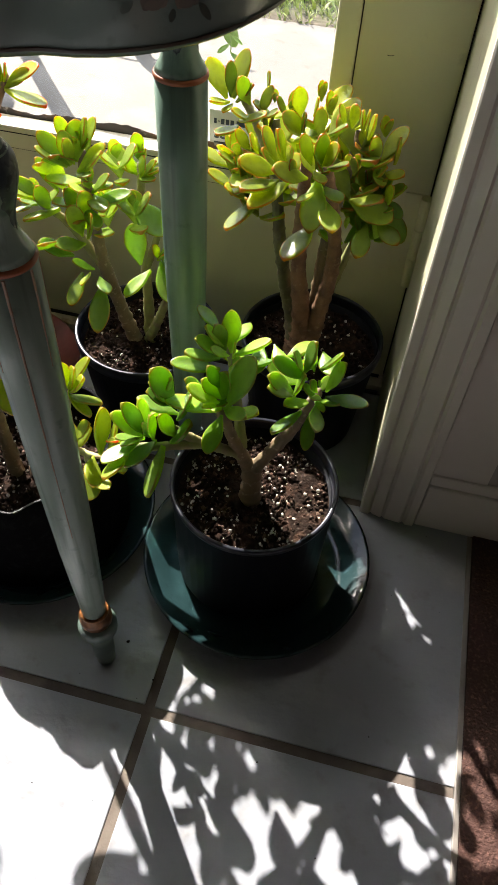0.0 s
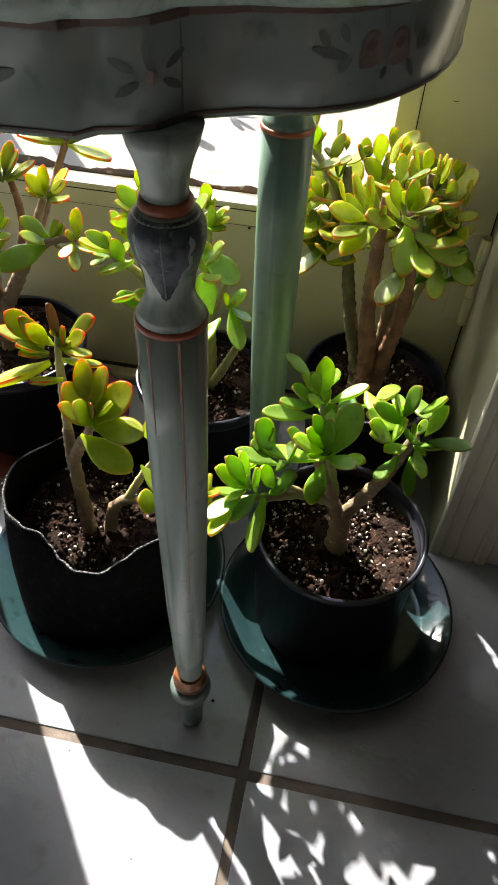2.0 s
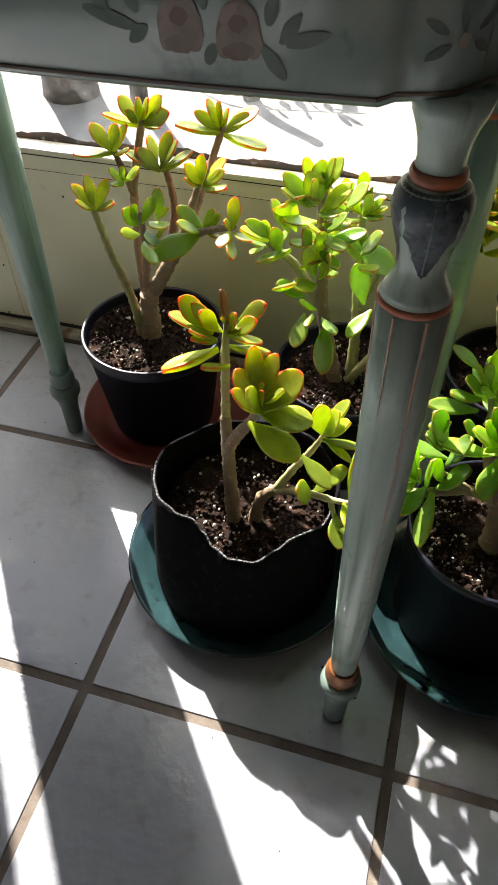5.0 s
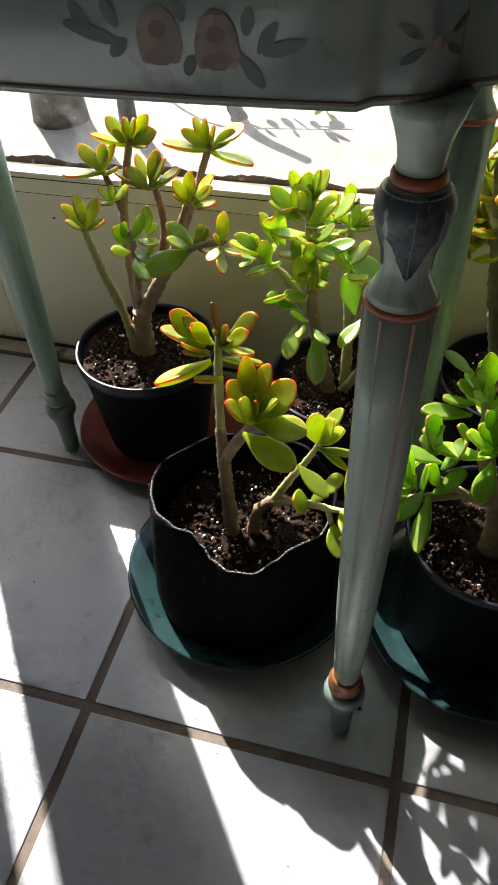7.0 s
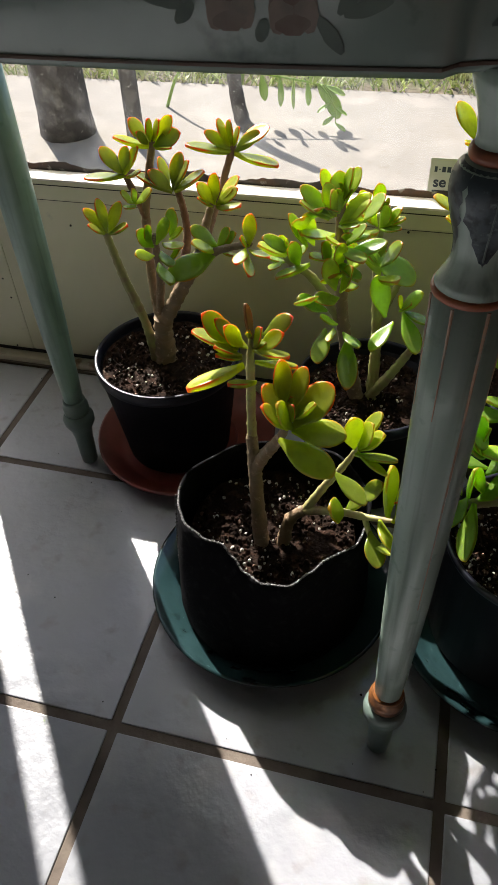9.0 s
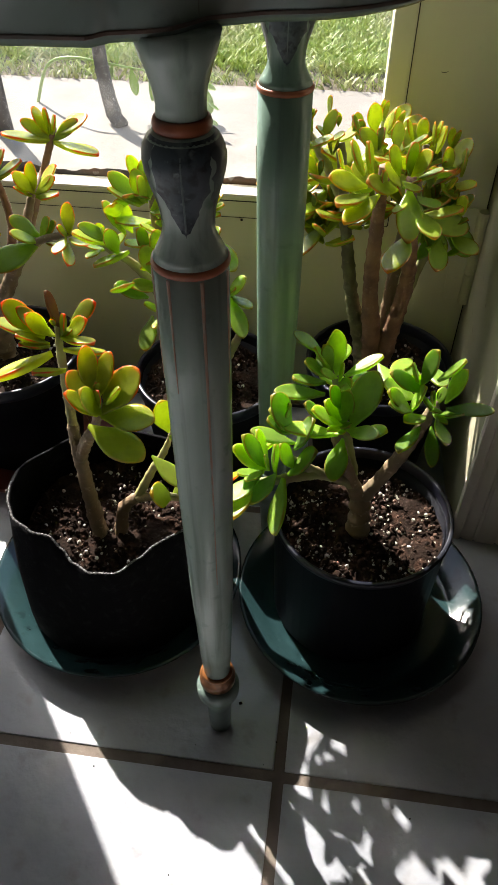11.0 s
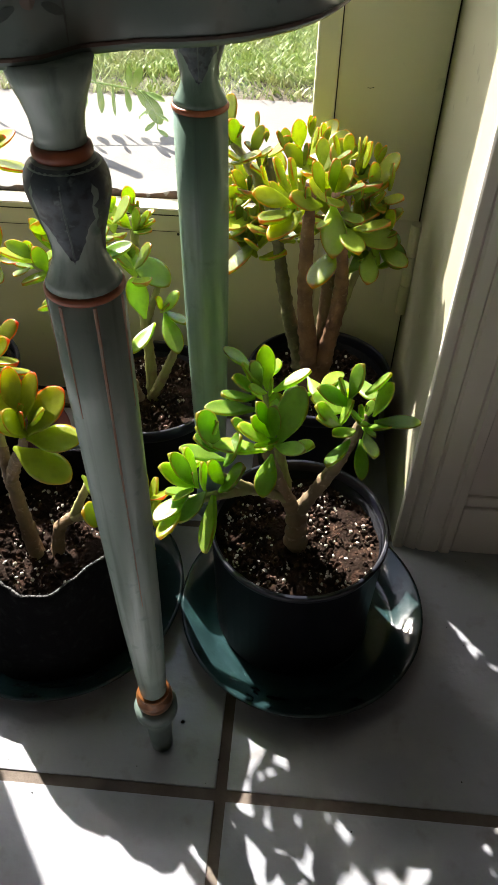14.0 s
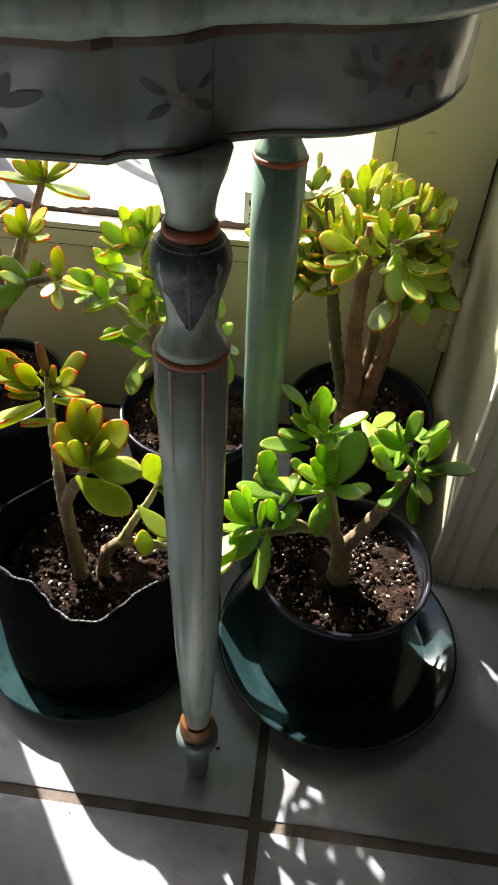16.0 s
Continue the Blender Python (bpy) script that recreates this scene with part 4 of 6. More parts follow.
# front right: low, spreading, deep green
def low_jade():
    p = stems("low spreading jade plant with deep green leaves", (0.357, 0.185, 0.130), "deep", [
        ([(0.357, 0.185, 0.112), (0.357, 0.185, 0.122), (0.356, 0.188, 0.150), (0.354, 0.192, 0.170)], [0.012, 0.0112, 0.0096, 0.0088], None),
        ([(0.355, 0.191, 0.166), (0.372, 0.194, 0.198), (0.390, 0.200, 0.234), (0.403, 0.210, 0.266)], [0.007, 0.006, 0.0055, 0.0045], None),
        ([(0.353, 0.191, 0.168), (0.338, 0.182, 0.215), (0.322, 0.176, 0.272)], [0.007, 0.0055, 0.0045], None),
        ([(0.346, 0.187, 0.19), (0.318, 0.165, 0.222), (0.286, 0.142, 0.236), (0.262, 0.128, 0.242)], [0.005, 0.0045, 0.004, 0.0035], STEM_GREEN),
        ([(0.318, 0.165, 0.222), (0.300, 0.156, 0.240), (0.286, 0.151, 0.254)], [0.0045, 0.004, 0.0035], STEM_GREEN),
        ([(0.345, 0.188, 0.2), (0.330, 0.215, 0.25), (0.316, 0.238, 0.292)], [0.005, 0.004, 0.0035], STEM_GREEN)])
    lf(p, (0.314, 0.171, 0.282), (0.299, 0.162, 0.303), (0.82, -0.36, 0.45))
    lf(p, (0.325, 0.175, 0.286), (0.317, 0.171, 0.311), (0.71, -0.69, 0.12))
    lf(p, (0.327, 0.170, 0.280), (0.314, 0.163, 0.304), (0.84, -0.43, 0.34))
    lf(p, (0.327, 0.166, 0.276), (0.305, 0.154, 0.300), (0.76, -0.15, 0.63))
    lf(p, (0.329, 0.169, 0.280), (0.332, 0.169, 0.315), (-0.34, -0.94, 0.02))
    lf(p, (0.337, 0.166, 0.276), (0.352, 0.188, 0.314), (-0.36, -0.74, 0.57))
    lf(p, (0.334, 0.164, 0.273), (0.356, 0.145, 0.288), (-0.65, -0.21, 0.73))
    lf(p, (0.325, 0.162, 0.272), (0.284, 0.153, 0.281), (0.16, 0.27, 0.95))
    lf(p, (0.329, 0.165, 0.275), (0.318, 0.152, 0.282), (0.29, 0.26, 0.92))
    lf(p, (0.331, 0.160, 0.270), (0.326, 0.132, 0.252), (-0.26, -0.47, 0.84))
    lf(p, (0.339, 0.170, 0.265), (0.363, 0.155, 0.287), (-0.67, -0.05, 0.74))
    lf(p, (0.326, 0.168, 0.279), (0.334, 0.153, 0.292), (-0.47, 0.42, 0.77))
    lf(p, (0.322, 0.224, 0.285), (0.318, 0.237, 0.320), (0.50, -0.80, 0.35))
    lf(p, (0.317, 0.224, 0.285), (0.309, 0.219, 0.315), (0.69, -0.72, 0.08))
    lf(p, (0.315, 0.224, 0.286), (0.302, 0.216, 0.311), (0.89, -0.02, 0.46))
    lf(p, (0.314, 0.220, 0.282), (0.295, 0.208, 0.303), (0.80, -0.18, 0.58))
    lf(p, (0.312, 0.218, 0.279), (0.287, 0.200, 0.295), (0.38, 0.27, 0.89))
    lf(p, (0.322, 0.219, 0.280), (0.309, 0.209, 0.294), (0.78, -0.30, 0.54))
    lf(p, (0.325, 0.220, 0.281), (0.327, 0.218, 0.301), (-0.93, -0.37, 0.04))
    lf(p, (0.330, 0.220, 0.281), (0.358, 0.227, 0.298), (-0.51, -0.06, 0.86))
    lf(p, (0.312, 0.218, 0.265), (0.271, 0.207, 0.272), (0.22, -0.26, 0.94))
    lf(p, (0.323, 0.213, 0.259), (0.335, 0.211, 0.292), (-0.75, -0.62, 0.23))
    lf(p, (0.391, 0.216, 0.282), (0.397, 0.213, 0.319), (-0.73, -0.68, 0.06))
    lf(p, (0.392, 0.212, 0.278), (0.363, 0.205, 0.300), (0.61, -0.48, 0.63))
    lf(p, (0.387, 0.211, 0.277), (0.359, 0.201, 0.297), (0.63, -0.32, 0.71))
    lf(p, (0.384, 0.202, 0.268), (0.362, 0.191, 0.296), (0.79, -0.39, 0.48))
    lf(p, (0.383, 0.200, 0.266), (0.364, 0.188, 0.283), (0.71, -0.12, 0.70))
    lf(p, (0.384, 0.202, 0.268), (0.393, 0.198, 0.299), (-0.95, -0.16, 0.26))
    lf(p, (0.388, 0.216, 0.282), (0.379, 0.212, 0.305), (0.93, -0.12, 0.34))
    lf(p, (0.404, 0.220, 0.285), (0.419, 0.212, 0.312), (-0.81, 0.26, 0.52))
    lf(p, (0.412, 0.209, 0.273), (0.423, 0.215, 0.303), (-0.65, -0.65, 0.39))
    lf(p, (0.413, 0.204, 0.269), (0.448, 0.200, 0.274), (-0.18, -0.27, 0.95))
    lf(p, (0.407, 0.204, 0.268), (0.425, 0.188, 0.284), (-0.28, 0.46, 0.84))
    lf(p, (0.398, 0.201, 0.267), (0.379, 0.182, 0.276), (0.30, 0.14, 0.94))
    lf(p, (0.403, 0.207, 0.272), (0.397, 0.199, 0.292), (0.85, -0.52, 0.04))
    lf(p, (0.402, 0.194, 0.258), (0.404, 0.166, 0.241), (0.32, -0.49, 0.81))
    lf(p, (0.405, 0.198, 0.263), (0.411, 0.168, 0.264), (0.61, 0.16, 0.78))
    lf(p, (0.393, 0.193, 0.258), (0.375, 0.159, 0.262), (-0.42, 0.30, 0.85))
    lf(p, (0.403, 0.203, 0.268), (0.413, 0.187, 0.272), (0.07, 0.28, 0.96))
    lf(p, (0.403, 0.204, 0.269), (0.391, 0.198, 0.285), (0.82, -0.13, 0.56))
    lf(p, (0.289, 0.165, 0.271), (0.274, 0.158, 0.307), (0.80, -0.55, 0.23))
    lf(p, (0.288, 0.163, 0.269), (0.273, 0.154, 0.297), (0.88, -0.10, 0.46))
    lf(p, (0.288, 0.161, 0.267), (0.272, 0.150, 0.289), (0.79, 0.04, 0.61))
    lf(p, (0.292, 0.158, 0.264), (0.258, 0.155, 0.276), (0.34, -0.13, 0.93))
    lf(p, (0.294, 0.145, 0.250), (0.283, 0.140, 0.279), (0.81, -0.54, 0.23))
    lf(p, (0.295, 0.155, 0.261), (0.308, 0.152, 0.296), (-0.91, -0.26, 0.32))
    lf(p, (0.292, 0.141, 0.246), (0.312, 0.136, 0.280), (-0.86, -0.16, 0.49))
    lf(p, (0.280, 0.164, 0.271), (0.289, 0.162, 0.299), (-0.90, -0.36, 0.25))
    lf(p, (0.272, 0.137, 0.252), (0.255, 0.135, 0.287), (0.83, -0.40, 0.40))
    lf(p, (0.273, 0.138, 0.253), (0.264, 0.144, 0.289), (0.95, -0.14, 0.28))
    lf(p, (0.281, 0.135, 0.250), (0.280, 0.134, 0.280), (0.97, -0.24, 0.04))
    lf(p, (0.271, 0.136, 0.251), (0.249, 0.128, 0.279), (0.79, -0.21, 0.58))
    lf(p, (0.271, 0.134, 0.250), (0.254, 0.117, 0.264), (0.33, 0.39, 0.86))
    lf(p, (0.281, 0.134, 0.249), (0.266, 0.101, 0.250), (0.15, -0.04, 0.99))
    lf(p, (0.288, 0.132, 0.247), (0.286, 0.095, 0.224), (-0.84, -0.25, 0.48))
    lf(p, (0.269, 0.131, 0.246), (0.249, 0.102, 0.246), (-0.19, 0.11, 0.97))
    lf(p, (0.272, 0.134, 0.250), (0.261, 0.115, 0.257), (-0.08, 0.38, 0.92))
    lf(p, (0.276, 0.136, 0.251), (0.272, 0.134, 0.269), (0.96, -0.20, 0.20))
    lf(p, (0.264, 0.125, 0.241), (0.254, 0.091, 0.241), (-0.58, 0.17, 0.79), "mid")
    # flat leaves added at the back to shade the tiles
    for i in range(12):
        x, y, z = p_rng.uniform(0.300, 0.415), p_rng.uniform(0.218, 0.262), p_rng.uniform(0.252, 0.286)
        a = p_rng.uniform(0, 6.28)
        lf(p, (x, y, z), (x + 0.033 * math.cos(a), y + 0.030 * math.sin(a), z + p_rng.uniform(-0.008, 0.010)), (0, 0, 1))
    buds(p, [(0.405, 0.209, 0.272), (0.322, 0.168, 0.276), (0.316, 0.236, 0.292), (0.262, 0.126, 0.244)], 0.016)
    shade_leaves(p, [(0.382, 0.254, 0.257), (0.388, 0.246, 0.264), (0.376, 0.274, 0.249), (0.268, 0.165, 0.246)], 0.036, 3)


low_jade()

# front left: young, upright, red-edged
def young_jade():
    p = stems("young upright jade plant with red-edged yellow-green leaves", (0.105, 0.178, 0.108), "bright", [
        ([(0.107, 0.172, 0.092), (0.104, 0.174, 0.15), (0.102, 0.176, 0.207), (0.099, 0.183, 0.232)], [0.0086, 0.0066, 0.0056, 0.0048], None),
        ([(0.0995, 0.182, 0.226), (0.098, 0.188, 0.255), (0.097, 0.196, 0.300), (0.097, 0.201, 0.328)], [0.0046, 0.0041, 0.0036, 0.0014], BARK_PALE),
        ([(0.102, 0.175, 0.200), (0.116, 0.168, 0.232), (0.128, 0.162, 0.255), (0.140, 0.155, 0.288)], [0.0058, 0.0052, 0.0044, 0.0018], None),
        ([(0.127, 0.172, 0.092), (0.134, 0.176, 0.135), (0.148, 0.180, 0.150)], [0.0065, 0.0058, 0.0048], None),
        ([(0.147, 0.180, 0.149), (0.180, 0.166, 0.172), (0.205, 0.150, 0.190), (0.228, 0.142, 0.200)], [0.0042, 0.0036, 0.003, 0.0018], BARK_PALE),
        ([(0.205, 0.150, 0.190), (0.212, 0.140, 0.180), (0.220, 0.130, 0.170)], [0.0026, 0.0022, 0.0012], BARK_PALE),
        ([(0.150, 0.180, 0.153), (0.166, 0.178, 0.190), (0.180, 0.176, 0.218), (0.194, 0.166, 0.258)], [0.0042, 0.0037, 0.0032, 0.0015], BARK_PALE)])
    lf(p, (0.098, 0.202, 0.322), (0.093, 0.202, 0.357), (0.99, 0.01, 0.14), "dry")
    lf(p, (0.081, 0.197, 0.322), (0.061, 0.191, 0.351), (0.77, -0.44, 0.46))
    lf(p, (0.087, 0.197, 0.321), (0.070, 0.194, 0.345), (0.76, -0.46, 0.46))
    lf(p, (0.091, 0.197, 0.319), (0.080, 0.186, 0.345), (0.89, -0.41, 0.21))
    lf(p, (0.086, 0.194, 0.318), (0.052, 0.187, 0.335), (0.38, 0.29, 0.88))
    lf(p, (0.090, 0.191, 0.314), (0.075, 0.172, 0.334), (0.48, 0.44, 0.76))
    lf(p, (0.091, 0.190, 0.313), (0.077, 0.171, 0.327), (0.24, 0.48, 0.84))
    lf(p, (0.107, 0.208, 0.326), (0.130, 0.206, 0.347), (-0.53, -0.68, 0.51))
    lf(p, (0.105, 0.200, 0.318), (0.126, 0.194, 0.339), (-0.63, -0.65, 0.42))
    lf(p, (0.101, 0.197, 0.317), (0.132, 0.183, 0.324), (-0.07, 0.35, 0.93))
    lf(p, (0.101, 0.198, 0.318), (0.108, 0.196, 0.341), (-0.82, -0.53, 0.20))
    lf(p, (0.093, 0.185, 0.308), (0.057, 0.152, 0.303), (-0.32, 0.21, 0.92))
    lf(p, (0.105, 0.179, 0.298), (0.090, 0.155, 0.312), (0.10, 0.47, 0.88))
    lf(p, (0.104, 0.191, 0.310), (0.138, 0.190, 0.311), (-0.01, 0.37, 0.93))
    lf(p, (0.132, 0.158, 0.295), (0.127, 0.176, 0.328), (0.60, -0.66, 0.46))
    lf(p, (0.138, 0.157, 0.292), (0.147, 0.177, 0.323), (-0.32, -0.75, 0.58))
    lf(p, (0.144, 0.150, 0.284), (0.169, 0.172, 0.313), (-0.22, -0.69, 0.69))
    lf(p, (0.140, 0.150, 0.286), (0.117, 0.160, 0.314), (0.69, -0.32, 0.65))
    lf(p, (0.138, 0.147, 0.283), (0.120, 0.139, 0.310), (0.82, 0.09, 0.57))
    lf(p, (0.139, 0.150, 0.286), (0.143, 0.149, 0.307), (-0.68, -0.73, 0.09))
    lf(p, (0.144, 0.147, 0.281), (0.185, 0.147, 0.283), (-0.04, -0.25, 0.97), "plain")
    lf(p, (0.135, 0.140, 0.276), (0.180, 0.123, 0.264), (0.19, -0.18, 0.96), "plain")
    lf(p, (0.142, 0.148, 0.283), (0.132, 0.141, 0.313), (0.95, -0.08, 0.30), "plain")
    lf(p, (0.144, 0.154, 0.288), (0.160, 0.151, 0.309), (-0.80, 0.01, 0.60), "plain")
    lf(p, (0.193, 0.164, 0.260), (0.209, 0.181, 0.283), (-0.64, -0.34, 0.69), "plain")
    lf(p, (0.190, 0.162, 0.259), (0.187, 0.160, 0.292), (0.67, -0.75, -0.00), "plain")
    lf(p, (0.195, 0.163, 0.258), (0.204, 0.162, 0.287), (-0.83, -0.50, 0.25), "plain")
    lf(p, (0.196, 0.162, 0.257), (0.214, 0.157, 0.282), (-0.81, -0.22, 0.54), "plain")
    lf(p, (0.193, 0.159, 0.254), (0.226, 0.157, 0.255), (0.02, 0.42, 0.91), "plain")
    lf(p, (0.194, 0.160, 0.255), (0.219, 0.146, 0.248), (0.42, 0.32, 0.85), "plain")
    lf(p, (0.177, 0.155, 0.233), (0.206, 0.137, 0.220), (0.29, -0.20, 0.94), "plain")
    lf(p, (0.200, 0.145, 0.216), (0.218, 0.145, 0.240), (-0.72, -0.44, 0.54), "plain")
    lf(p, (0.224, 0.142, 0.206), (0.221, 0.164, 0.243), (0.85, -0.43, 0.32), "plain")
    lf(p, (0.219, 0.137, 0.203), (0.232, 0.105, 0.206), (0.59, 0.32, 0.74), "plain")
    lf(p, (0.230, 0.140, 0.202), (0.244, 0.140, 0.233), (-0.90, -0.19, 0.40), "plain")
    lf(p, (0.236, 0.140, 0.201), (0.254, 0.123, 0.210), (-0.02, 0.47, 0.88), "plain")
    lf(p, (0.232, 0.142, 0.204), (0.238, 0.157, 0.237), (-0.90, -0.31, 0.32), "plain")
    lf(p, (0.212, 0.140, 0.182), (0.222, 0.112, 0.172), (0.3, 0.1, 0.9), "plain")
    lf(p, (0.216, 0.134, 0.175), (0.238, 0.122, 0.182), (-0.2, 0.3, 0.9), "plain")
    lf(p, (0.186, 0.162, 0.176), (0.176, 0.140, 0.205), (0.7, -0.2, 0.6), "plain")
    lf(p, (0.188, 0.163, 0.177), (0.205, 0.168, 0.205), (-0.7, -0.3, 0.5), "plain")
    buds(p, [(0.097, 0.197, 0.322), (0.140, 0.157, 0.295)], 0.018)
    shade_leaves(p, [(0.236, 0.158, 0.209), (0.244, 0.142, 0.232)], 0.030, 4)


young_jade()

# back left: red-tipped, several long stems
def tall_jade():
    p = stems("many-stemmed jade plant with red-tipped yellow-green leaves", (-0.06, 0.385, 0.138), "bright", [
        ([(-0.062, 0.384, 0.135), (-0.060, 0.382, 0.170), (-0.056, 0.376, 0.205)], [0.0125, 0.0110, 0.0095], None),
        ([(-0.075, 0.386, 0.135), (-0.078, 0.376, 0.200), (-0.086, 0.360, 0.265), (-0.091, 0.350, 0.318)], [0.0065, 0.005, 0.0045, 0.0036], STEM_GREEN),
        ([(-0.060, 0.380, 0.19), (-0.066, 0.388, 0.265), (-0.064, 0.394, 0.330), (-0.054, 0.410, 0.392)], [0.0062, 0.005, 0.0042, 0.0035], None),
        ([(-0.064, 0.392, 0.32), (-0.078, 0.397, 0.350), (-0.089, 0.400, 0.374)], [0.004, 0.0035, 0.003], BARK_RED),
        ([(-0.056, 0.376, 0.20), (-0.030, 0.372, 0.245), (-0.008, 0.372, 0.285), (0.002, 0.398, 0.325), (0.008, 0.404, 0.345)], [0.0085, 0.0075, 0.006, 0.004, 0.0032], None),
        ([(-0.002, 0.380, 0.295), (0.008, 0.425, 0.34), (0.015, 0.460, 0.375)], [0.005, 0.004, 0.0033], BARK_RED),
        ([(-0.010, 0.372, 0.282), (0.020, 0.366, 0.305), (0.052, 0.360, 0.318)], [0.0042, 0.0038, 0.0033], None),
        ([(-0.058, 0.376, 0.215), (-0.045, 0.362, 0.270), (-0.040, 0.350, 0.320)], [0.005, 0.0042, 0.0035], None),
        ([(-0.035, 0.375, 0.240), (-0.024, 0.400, 0.300), (-0.035, 0.412, 0.350)], [0.005, 0.0042, 0.0034], BARK_RED)])
    lf(p, (-0.090, 0.348, 0.324), (-0.113, 0.352, 0.345), (0.62, -0.34, 0.71))
    lf(p, (-0.091, 0.349, 0.325), (-0.102, 0.362, 0.352), (0.88, -0.17, 0.44))
    lf(p, (-0.087, 0.349, 0.324), (-0.078, 0.366, 0.349), (-0.02, -0.82, 0.57))
    lf(p, (-0.086, 0.348, 0.323), (-0.062, 0.341, 0.337), (-0.54, -0.18, 0.83))
    lf(p, (-0.092, 0.347, 0.323), (-0.100, 0.332, 0.339), (0.67, 0.34, 0.66))
    lf(p, (-0.084, 0.391, 0.366), (-0.105, 0.397, 0.389), (0.63, -0.40, 0.66))
    lf(p, (-0.082, 0.393, 0.367), (-0.077, 0.399, 0.391), (-0.26, -0.92, 0.28))
    lf(p, (-0.080, 0.392, 0.366), (-0.064, 0.397, 0.392), (-0.55, -0.70, 0.45))
    lf(p, (-0.082, 0.390, 0.364), (-0.117, 0.374, 0.366), (0.04, 0.07, 1.00))
    lf(p, (-0.078, 0.390, 0.363), (-0.060, 0.384, 0.372), (-0.46, -0.08, 0.88))
    lf(p, (-0.058, 0.407, 0.392), (-0.071, 0.400, 0.417), (0.86, -0.36, 0.36))
    lf(p, (-0.055, 0.408, 0.393), (-0.053, 0.402, 0.417), (0.99, -0.10, -0.13))
    lf(p, (-0.049, 0.409, 0.392), (-0.032, 0.413, 0.417), (-0.29, -0.89, 0.35))
    lf(p, (-0.050, 0.406, 0.390), (-0.022, 0.406, 0.404), (-0.27, -0.81, 0.53))
    lf(p, (-0.057, 0.405, 0.391), (-0.063, 0.394, 0.407), (0.94, -0.30, 0.17))
    lf(p, (-0.057, 0.403, 0.389), (-0.088, 0.394, 0.400), (0.32, 0.12, 0.94))
    lf(p, (-0.049, 0.405, 0.388), (-0.029, 0.395, 0.393), (-0.15, 0.13, 0.98))
    lf(p, (-0.053, 0.409, 0.393), (-0.042, 0.404, 0.416), (-0.77, -0.59, 0.25))
    lf(p, (0.012, 0.454, 0.371), (-0.014, 0.453, 0.388), (0.46, -0.60, 0.65))
    lf(p, (0.011, 0.456, 0.373), (-0.001, 0.458, 0.400), (0.90, -0.11, 0.41))
    lf(p, (0.013, 0.457, 0.373), (0.013, 0.457, 0.400), (-0.76, -0.65, 0.01))
    lf(p, (0.018, 0.453, 0.369), (0.041, 0.467, 0.386), (-0.05, -0.75, 0.66))
    lf(p, (0.020, 0.458, 0.373), (0.050, 0.472, 0.389), (-0.30, -0.40, 0.87))
    lf(p, (0.013, 0.452, 0.369), (-0.029, 0.435, 0.380), (0.20, 0.14, 0.97))
    lf(p, (0.019, 0.452, 0.367), (0.065, 0.444, 0.360), (0.16, 0.14, 0.98))
    lf(p, (0.015, 0.457, 0.373), (0.024, 0.452, 0.395), (-0.83, -0.51, 0.22))
    lf(p, (-0.038, 0.405, 0.346), (-0.057, 0.396, 0.369), (0.76, -0.49, 0.44))
    lf(p, (-0.041, 0.406, 0.349), (-0.053, 0.418, 0.374), (0.88, -0.12, 0.47))
    lf(p, (-0.036, 0.407, 0.348), (-0.031, 0.426, 0.377), (-0.19, -0.81, 0.55))
    lf(p, (-0.033, 0.405, 0.345), (-0.005, 0.418, 0.362), (-0.37, -0.30, 0.88))
    lf(p, (-0.038, 0.403, 0.345), (-0.072, 0.398, 0.363), (0.45, 0.14, 0.88))
    lf(p, (-0.036, 0.406, 0.347), (-0.021, 0.417, 0.373), (-0.68, -0.46, 0.57))
    lf(p, (0.010, 0.396, 0.340), (-0.004, 0.389, 0.363), (0.82, -0.44, 0.35))
    lf(p, (0.010, 0.397, 0.340), (0.011, 0.402, 0.369), (-0.15, -0.97, 0.17))
    lf(p, (0.013, 0.396, 0.339), (0.036, 0.395, 0.358), (-0.49, -0.69, 0.54))
    lf(p, (0.014, 0.394, 0.337), (0.042, 0.379, 0.348), (-0.35, 0.01, 0.94))
    lf(p, (0.014, 0.397, 0.340), (0.034, 0.408, 0.364), (-0.60, -0.42, 0.68))
    lf(p, (0.008, 0.393, 0.338), (-0.002, 0.380, 0.352), (0.65, 0.28, 0.71))
    lf(p, (-0.039, 0.340, 0.318), (-0.048, 0.328, 0.340), (0.92, -0.34, 0.18), "mid")
    lf(p, (-0.035, 0.343, 0.320), (-0.024, 0.353, 0.344), (-0.24, -0.85, 0.47), "mid")
    lf(p, (-0.037, 0.334, 0.311), (-0.047, 0.315, 0.322), (0.74, -0.02, 0.68), "mid")
    lf(p, (-0.030, 0.338, 0.313), (-0.012, 0.315, 0.312), (0.33, 0.20, 0.92), "deep")
    lf(p, (-0.023, 0.352, 0.325), (-0.018, 0.352, 0.354), (-0.26, -0.97, 0.05), "mid")
    lf(p, (-0.023, 0.350, 0.322), (-0.007, 0.346, 0.337), (-0.67, -0.47, 0.58), "mid")
    lf(p, (-0.030, 0.329, 0.305), (-0.008, 0.300, 0.303), (0.44, 0.29, 0.85), "deep")
    lf(p, (-0.020, 0.337, 0.309), (-0.006, 0.328, 0.324), (-0.77, -0.42, 0.48), "mid")
    lf(p, (-0.042, 0.341, 0.320), (-0.042, 0.336, 0.342), (0.99, -0.15, -0.05), "mid")
    lf(p, (-0.029, 0.345, 0.319), (-0.004, 0.329, 0.325), (-0.13, 0.14, 0.98), "mid")
